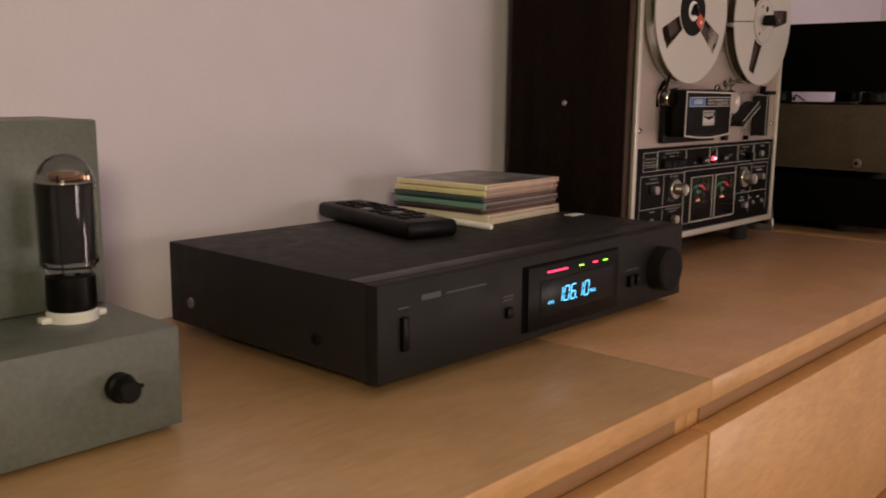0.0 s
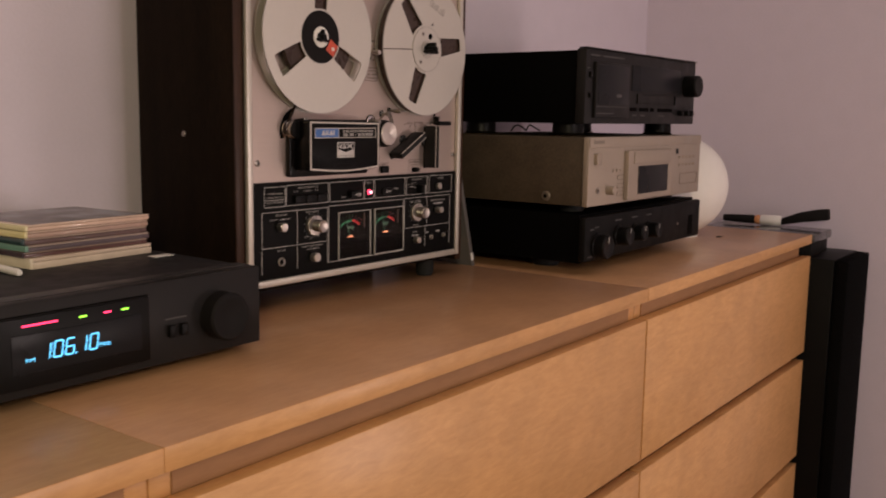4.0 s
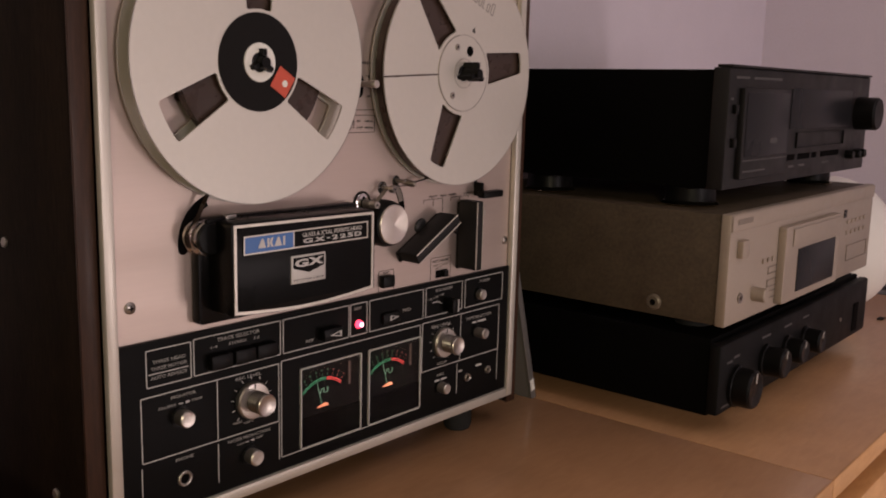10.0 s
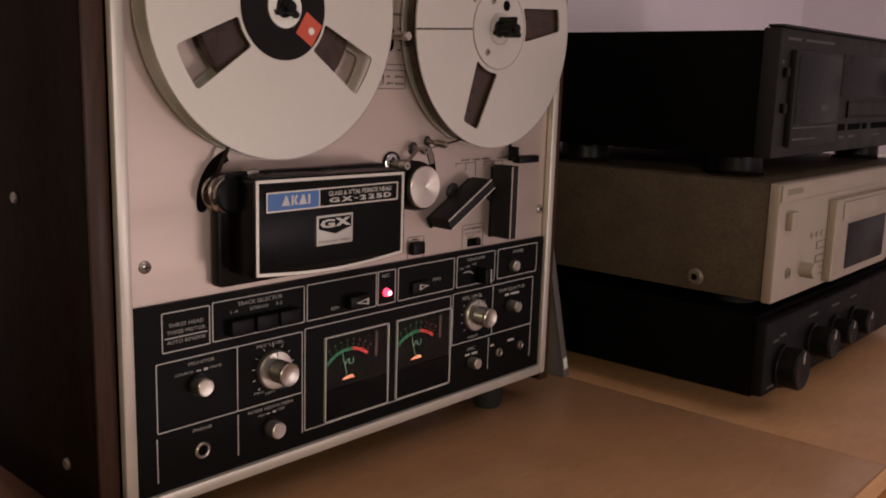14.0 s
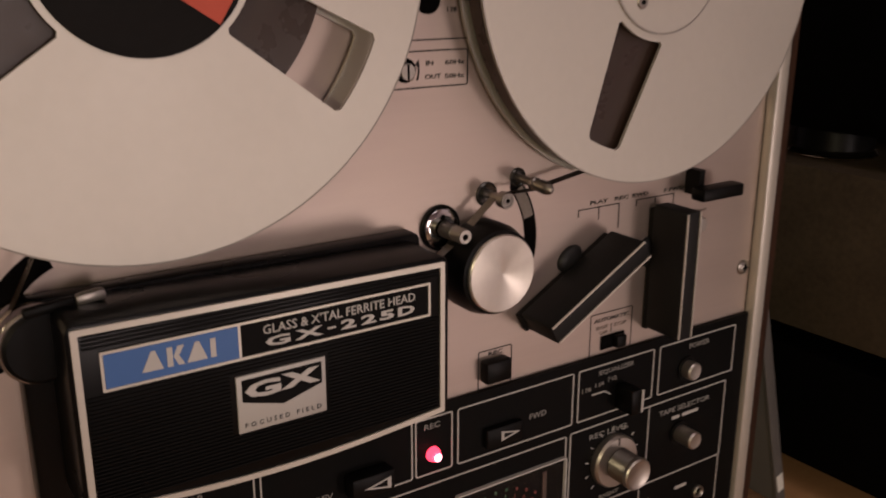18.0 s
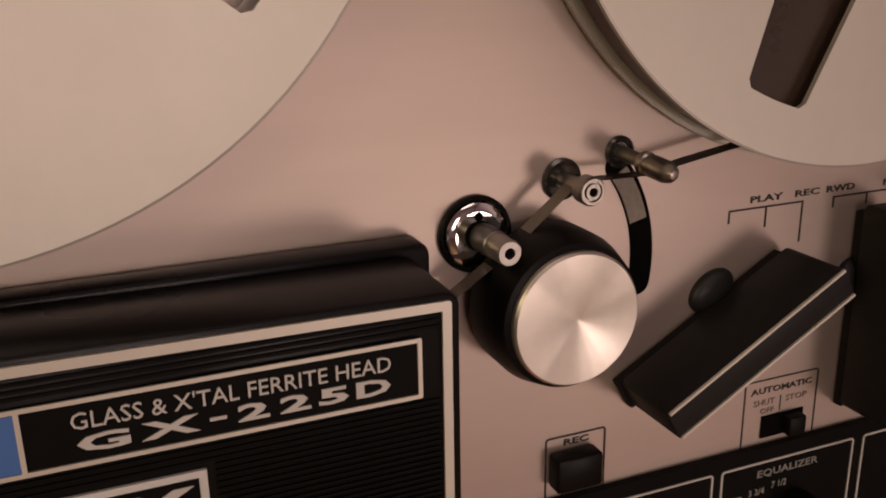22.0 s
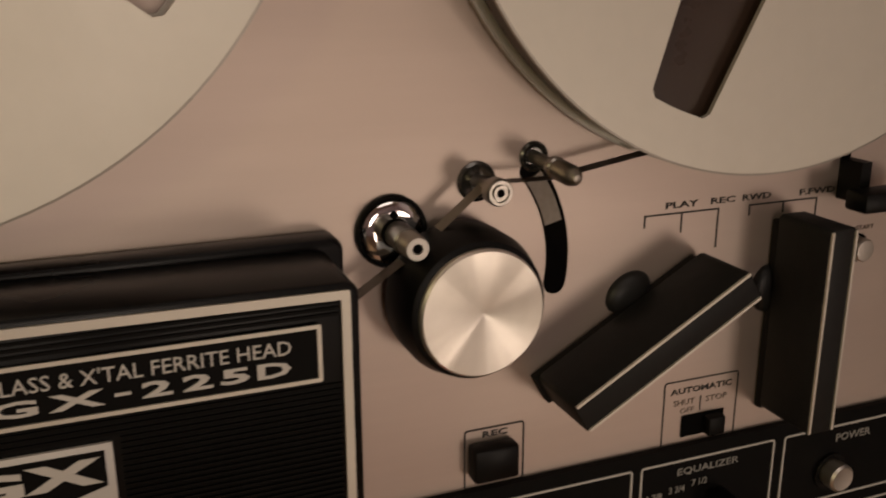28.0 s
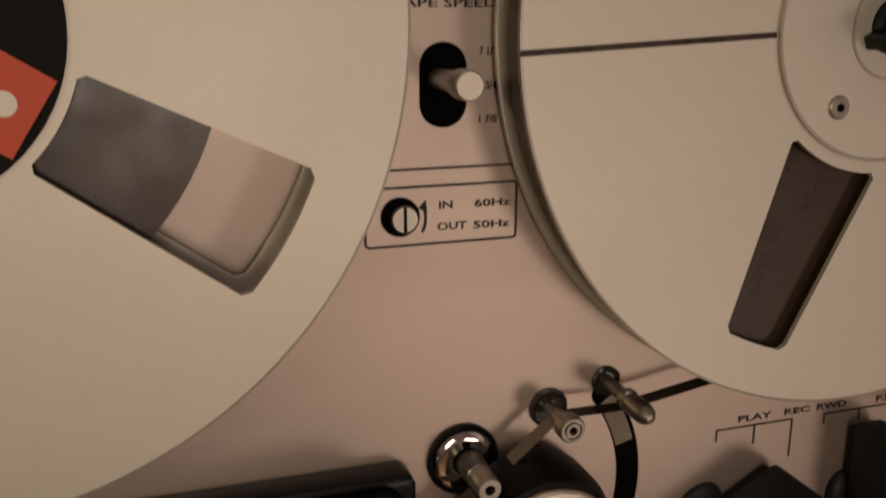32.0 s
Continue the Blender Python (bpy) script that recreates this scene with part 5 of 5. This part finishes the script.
def tube(points, r, n=8):
    """A thin cable along a row of places."""
    bm, rings = bmesh.new(), []
    for k, p in enumerate(points):
        way = (Vector(points[min(k + 1, len(points) - 1)]) - Vector(points[max(k - 1, 0)])).normalized()
        side = way.cross(Vector((0, 1, 0))).normalized()
        up = side.cross(way)
        rings.append([bm.verts.new(Vector(p) + r * (side * math.cos(2 * math.pi * j / n) + up * math.sin(2 * math.pi * j / n))) for j in range(n)])
    for a, b in zip(rings, rings[1:]):
        for j in range(n):
            bm.faces.new((a[j], a[(j + 1) % n], b[(j + 1) % n], b[j]))
    bm.faces.new(rings[0])
    bm.faces.new(rings[-1])
    return bm


solid("signal_cable", tube([(0.770 + 0.008 * k, 0.142 + 0.004 * math.sin(k * 0.9), 0.9925 - 0.0050 * math.cos(2 * math.pi * k / 6)) for k in range(13)], 0.0016), RUBBER, "thin black cable looping on top of the disc player", "cable")

# ---- globe lamp ----
globe = thing("globe_lamp", 1.077, -0.061, TOP, "unlit white opal glass globe lamp", "lamp")
part("shade", upright(1.077, -0.061, [(0, 0.7815)] + [(0.099 * math.sin(math.pi * k / 32), 0.8805 - 0.099 * math.cos(math.pi * k / 32)) for k in range(2, 31)] + [(0, 0.9795)], 64), OPAL, globe)
part("base_ring", upright(1.077, -0.061, [(0, TOP), (0.045, TOP), (0.045, 0.788), (0.030, 0.792), (0, 0.792)], 40), WHITE, globe)

# ---- brush and box past the end of the chests ----
SPX, SPY = 1.290, -0.320
spk = thing("loudspeaker", 1.38, -0.2, 0.0, "black tower loudspeaker with a cloth grille", "loudspeaker")
part("cabinet", box(SPX, 1.480, SPY, -0.02, 0.02, 0.730, 0.002), SPEAKER, spk)
part("grille", box(SPX + 0.003, 1.477, SPY - 0.027, SPY - 0.0005, 0.022, 0.729, 0.004), GRILLE, spk)
part("base", box(SPX + 0.002, 1.478, SPY - 0.025, -0.03, 0.0, 0.0197, 0.002), PLASTIC, spk)
tin = thing("storage_box", 1.368, -0.15, 0.7302, "black box with a smoked see-through lid on the loudspeaker", "box")
part("body", box(1.300, 1.424, -0.270, -0.040, 0.7302, 0.7590, 0.003), PLASTIC_MATT, tin)
part("lid", box(1.297, 1.434, -0.275, -0.034, 0.7592, 0.7780, 0.003), mat("smoked_lid", (0.055, 0.053, 0.054), 0.22, vary=0.12, scale=40, coat=0.3), tin, "smoked grey plastic lid")
brush = thing("record_brush", 1.402, -0.13, 0.778, "black record brush with a white and orange band", "brush")
along = Matrix.Translation((1.402, -0.13, 0.7900)) @ Matrix.Rotation(radians(-84), 4, "Z")


def rod(x0, x1, r0, r1):
    bm = lathe(0, 0, [(0, 0), (r0 * 0.8, 0.0), (r0, 0.004), (r1, x1 - x0 - 0.004), (r1 * 0.8, x1 - x0), (0, x1 - x0)], 24)
    return turned(bm, along @ Matrix.Translation((x0, 0, 0)) @ Matrix.Rotation(radians(-90), 4, "Z"))


part("handle", rod(-0.085, -0.014, 0.0075, 0.0100), PLASTIC_MATT, brush)
part("orange_band", rod(-0.0139, -0.002, 0.0102, 0.0104), mat("tan_band", (0.62, 0.28, 0.12), 0.5), brush)
part("white_band", rod(-0.0019, 0.044, 0.0118, 0.0118), WHITE, brush)
head = prism([(0.0441, -0.0080), (0.0441, 0.0060), (0.0800, 0.0215), (0.1160, 0.0300), (0.1420, 0.0330), (0.1440, 0.0090), (0.0900, 0.0010)], -0.0110, 0.0110, 0.0030)
part("brush_head", turned(head, along), PLASTIC_MATT, brush, "flared black brush head")
solid("slip_of_paper", box(1.098, 1.116, -0.146, -0.138, TOP + 0.0002, TOP + 0.0012), PLASTIC_MATT, "tiny dark scrap lying on the chest top", "scrap")

# ---- tuner with discs and remote ----
TX0, TX1, TY, TZ = -0.5365, -0.0905, -0.1215, 0.8642
tuner = thing("tuner", -0.3135, 0.02, TOP, "flat anthracite radio tuner with a lit blue frequency display", "tuner")
part("case", box(TX0 + 0.002, TX1 - 0.002, TY + 0.014, 0.160, 0.7900, TZ, 0.0016), TUNER_CASE, tuner)
tf = part("front_panel", box(TX0, TX1, TY, TY + 0.0138, 0.7895, TZ + 0.0006, 0.0020), TUNER_FRONT, tuner)
for x in (TX0 + 0.05, TX1 - 0.05):
    for y in (TY + 0.06, 0.12):
        part("foot", upright(x, y, [(0, TOP), (0.013, TOP), (0.015, TOP + 0.003), (0.015, 0.7899), (0, 0.7899)], 20), RUBBER, tuner)
disp = part("display_panel", box(-0.3613, -0.2195, TY - 0.0022, TY - 0.0001, 0.7970, 0.8535, 0.0006), PLASTIC, tuner, "glossy black display panel")
part("display_gap", box(-0.3677, -0.3617, TY - 0.0005, TY - 0.0001, 0.7970, 0.8540), HOLE, tuner)
part("display_gap", box(-0.3677, -0.2195, TY - 0.0005, TY - 0.0001, 0.8541, 0.8554), HOLE, tuner)
part("window", box(-0.3445, -0.2283, TY - 0.0030, TY - 0.0023, 0.8090, 0.8400, 0.0004), GREY_WIN, disp)


def digit(shown, x, z, w, h, y):
    """One slanted seven-segment digit."""
    t, g, half = w * 0.17, w * 0.05, h / 2
    segs = {"a": (g, h, w - g, h), "g": (g, half, w - g, half), "d": (g, 0, w - g, 0), "f": (0, half + g, 0, h - g), "b": (w, half + g, w, h - g), "e": (0, g, 0, half - g), "c": (w, g, w, half - g)}
    lean = lambda px, pz: (x + px + pz * 0.16, z + pz)
    return merge(*[bar(*lean(*segs[k][:2]), *lean(*segs[k][2:]), t, y, y - 0.0002) for k in shown])


for k, (shown, x) in enumerate((("bc", -0.3209), ("abcdef", -0.3105), ("acdefg", -0.3002), ("bc", -0.2894), ("abcdef", -0.2790))):
    part("digit", digit(shown, x, 0.8180, 0.0072, 0.0128, TY - 0.0030), CYAN, disp)
part("decimal_point", box(-0.2912, -0.2900, TY - 0.0032, TY - 0.0030, 0.8174, 0.8186), CYAN, disp)
part("lettering", letters("MHz", -0.2687, -0.2589, 0.8190, 0.8222, TY - 0.0030), CYAN, disp)
part("lettering", letters("FM", -0.3332, -0.3258, 0.8178, 0.8208, TY - 0.0030), CYAN, disp)
part("indicator", box(-0.3347, -0.3051, TY - 0.0027, TY - 0.0023, 0.8462, 0.8476), LED_RED, disp, "red bar indicator")
for x0, m in ((-0.2864, LED_GREEN), (-0.2638, LED_RED), (-0.2470, LED_GREEN)):
    part("indicator", box(x0, x0 + 0.0068, TY - 0.0027, TY - 0.0023, 0.8460, 0.8474), m, disp)
part("tuning_knob", lathe(-0.1407, 0.8245, [(0, TY), (0.0225, TY), (0.0225, TY - 0.0150), (0.0205, TY - 0.0172), (0.0150, TY - 0.0172), (0.0135, TY - 0.0165), (0, TY - 0.0165)], 56), PLASTIC_MATT, tuner, "large round black tuning knob")
for x in (-0.1998, -0.1870):
    part("key", box(x, x + 0.0070, TY - 0.005, TY, 0.8130, 0.8240, 0.0007), PLASTIC, tuner)
part("power_key", box(-0.5139, -0.5070, TY - 0.004, TY, 0.8120, 0.8380, 0.0008), PLASTIC, tuner)
part("key", box(-0.3908, -0.3829, TY - 0.004, TY, 0.8150, 0.8240, 0.0008), PLASTIC, tuner)
for x0, x1, z, h in ((-0.4912, -0.4696, 0.8470, 0.0045), (-0.4636, -0.4154, 0.8480, 0.0015), (-0.5158, -0.5050, 0.8440, 0.0012), (-0.3937, -0.3800, 0.8300, 0.0012), (-0.3937, -0.3800, 0.8330, 0.0012), (-0.2018, -0.1791, 0.8290, 0.0012)):
    part("lettering_bar", box(x0, x1, TY - 0.0003, TY - 0.0001, z, z + h), DIM_PRINT, tf)
part("top_lip", box(TX0 + 0.001, TX1 - 0.001, TY + 0.0140, TY + 0.0320, TZ, TZ + 0.0008, 0.0003), TUNER_LIP, tuner, "lip behind the front panel, paler for reflected light")
for y in (-0.050, 0.125):
    part("side_screw", turned(disc(0, 0, 0.0050, 0, -0.002, 0.0008, 20), Matrix.Translation((TX0 + 0.002, y, 0.812)) @ Matrix.Rotation(radians(-90), 4, "Z")), STEEL if y > 0 else PLASTIC, tuner)
solid("paper_sticker", box(-0.125, -0.102, -0.003, 0.009, TZ + 0.0002, TZ + 0.0008), WHITE, "small white paper slip lying on the tuner", "paper slip")

z = TZ + 0.0002
for k, (h, spine, case_c, dx, dy, rz, words) in enumerate((
        (0.0105, (0.74, 0.66, 0.50), (0.62, 0.52, 0.40), 0.002, -0.002, 1.5, "cream spine"),
        (0.0056, (0.05, 0.030, 0.035), (0.10, 0.045, 0.04), 0.000, 0.002, -0.6, "dark red spine"),
        (0.0062, (0.17, 0.33, 0.26), (0.10, 0.075, 0.085), 0.001, 0.000, 0.4, "green spine"),
        (0.0066, (0.03, 0.06, 0.06), (0.11, 0.065, 0.06), -0.001, 0.001, 0.0, "dark green spine"),
        (0.0066, (0.74, 0.66, 0.34), (0.42, 0.28, 0.22), 0.000, 0.000, 0.8, "pale yellow spine"),
        (0.0058, (0.78, 0.70, 0.44), (0.60, 0.42, 0.32), 0.001, -0.001, 0.3, "cream spine and dark cover picture"))):
    x0, y0 = -0.2540 + dx, 0.0255 + dy
    cd = thing("compact_disc_case", x0 + 0.0712, y0 + 0.0625, z, "flat plastic disc case with " + words, "disc case", "stack of disc cases")
    t = Matrix.Translation((x0 + 0.071, y0 + 0.0625, 0)) @ Matrix.Rotation(radians(rz + 3.2), 4, "Z") @ Matrix.Translation((-x0 - 0.071, -y0 - 0.0625, 0))
    part("tray", turned(box(x0 + 0.003, x0 + 0.1410, y0, y0 + 0.1245, z, z + h * 0.62, 0.0004), t), mat("case_tray", case_c, 0.25, coat=0.5), cd)
    part("lid", turned(box(x0 + 0.0032, x0 + 0.1410, y0 + 0.0004, y0 + 0.1241, z + h * 0.66, z + h - 0.0002, 0.0004), t), mat("case_lid", tuple(min(0.85, c * 0.5 + 0.30 * w) for c, w in zip(case_c, (1.0, 0.78, 0.62))), 0.18, coat=0.6), cd)
    part("spine", turned(box(x0, x0 + 0.0029, y0 + 0.0006, y0 + 0.1239, z + 0.0003, z + h - 0.0004, 0.0003), t), mat("spine_print", spine, 0.35, coat=0.5), cd)
    if k == 5:
        part("cover_picture", turned(box(x0 + 0.008, x0 + 0.1380, y0 + 0.004, y0 + 0.1205, z + h - 0.0002, z + h), t), COVER, cd)
    z += h + 0.0001

ru = thing("remote_control", -0.3260, 0.0930, TZ, "flat black remote control with grey keys", "remote control")
rm = Matrix.Translation((-0.3260, 0.0930, TZ + 0.0002)) @ Matrix.Rotation(radians(76), 4, "Z")
part("body", turned(box(-0.0960, 0.0960, -0.029, 0.029, 0.0, 0.0165, 0.0055, 3), rm), PLASTIC, ru)
for k in range(8):
    for j in range(3):
        part("key", turned(box(-0.070 + 0.019 * k, -0.059 + 0.019 * k, -0.020 + 0.0145 * j, -0.0105 + 0.0145 * j, 0.0164, 0.0178, 0.0005), rm), PLASTIC_MATT if (3 * k + j) % 7 else ACRYLIC, ru)
pen = thing("pen", -0.270, 0.01, TZ, "short white pen lying beside the disc cases", "pen")
pm = Matrix.Translation((-0.2700, 0.0215, TZ + 0.0036)) @ Matrix.Rotation(radians(-2), 4, "Z")
part("barrel", turned(lathe(0, 0, [(0, -0.028), (0.0026, -0.028), (0.0034, -0.025), (0.0034, 0.055), (0, 0.055)], 20), pm), WHITE, pen)

# ---- valve amplifier ----
VX1, VY = -0.6655, -0.0700
va = thing("valve_amplifier", -0.79, 0.02, TOP, "grey-green hammered metal valve amplifier with a glass valve", "valve amplifier")
part("chassis", box(-0.96, VX1, VY, 0.110, 0.7840, 0.8510, 0.0018), HAMMER, va)
part("transformer_cover", box(-0.935, VX1 - 0.001, 0.024, 0.108, 0.8512, 0.9815, 0.0018), HAMMER, va)
for x in (-0.93, VX1 - 0.03):
    for y in (VY + 0.03, 0.08):
        part("foot", upright(x, y, [(0, TOP), (0.010, TOP), (0.011, 0.7839), (0, 0.7839)], 16), RUBBER, va)
kn = part("volume_knob", lathe(-0.7095, 0.8195, [(0, VY), (0.0095, VY), (0.0095, VY - 0.005), (0.0078, VY - 0.0065), (0.0072, VY - 0.015), (0.0062, VY - 0.016), (0, VY - 0.016)], 32), PLASTIC, va, "small black volume knob")
part("pointer", box(-0.7025, -0.6970, VY - 0.009, VY - 0.006, 0.8183, 0.8207, 0.0004), PLASTIC, kn)
for vx in (-0.7060, -0.8150):
    vy = -0.0060
    sk = part("valve_socket", upright(vx, vy, [(0, 0.8511), (0.0165, 0.8511), (0.0165, 0.8570), (0.0150, 0.8585), (0, 0.8585)], 32), CERAMIC, va, "white ceramic valve socket")
    for s in (-1, 1):
        part("socket_lug", box(vx + s * 0.0185 - 0.004, vx + s * 0.0185 + 0.004, vy - 0.004, vy + 0.004, 0.8511, 0.8555, 0.0012), CERAMIC, sk)
    vv = part("valve", upright(vx, vy, [(0, 0.8586), (0.0155, 0.8586), (0.0160, 0.8620), (0.0158, 0.8810), (0.0140, 0.8830), (0, 0.8830)], 32), PLASTIC, va, "large glass valve with a black base")
    gl2 = part("glass_bulb", upright(vx, vy, [(0.0142, 0.8831), (0.0186, 0.8890), (0.0190, 0.9400), (0.0182, 0.9470), (0.0150, 0.9530), (0.0110, 0.9575), (0.0060, 0.9602), (0, 0.9612)], 40), GLASS, vv, "clear glass bulb")
    gl2.visible_shadow = False
    part("anode", box(vx - 0.0112, vx + 0.0112, vy - 0.0075, vy + 0.0075, 0.8900, 0.9420, 0.002), PLASTIC_MATT, vv)
    for s in (-0.008, 0.008):
        part("support_rod", upright(vx + s, vy - 0.0082, [(0, 0.8840), (0.0006, 0.8840), (0.0006, 0.9470), (0, 0.9470)], 8), PLASTIC_MATT, vv)
    part("mica_disc", upright(vx, vy, [(0, 0.9422), (0.0150, 0.9422), (0.0150, 0.9428), (0, 0.9428)], 24), mat("grey_mica", (0.12, 0.11, 0.10), 0.5), vv)
    part("getter", upright(vx, vy - 0.002, [(0, 0.9440), (0.0075, 0.9440), (0.0085, 0.9460), (0, 0.9460)], 24), mat("copper_getter", (0.55, 0.28, 0.18), 0.3, 0.9), vv)
    part("heater_glow", upright(vx + 0.0085, vy - 0.007, [(0, 0.9435), (0.0014, 0.9435), (0.0014, 0.9455), (0, 0.9455)], 10), mat("heater_glow", (1.0, 0.55, 0.35), emit=1.5), vv)
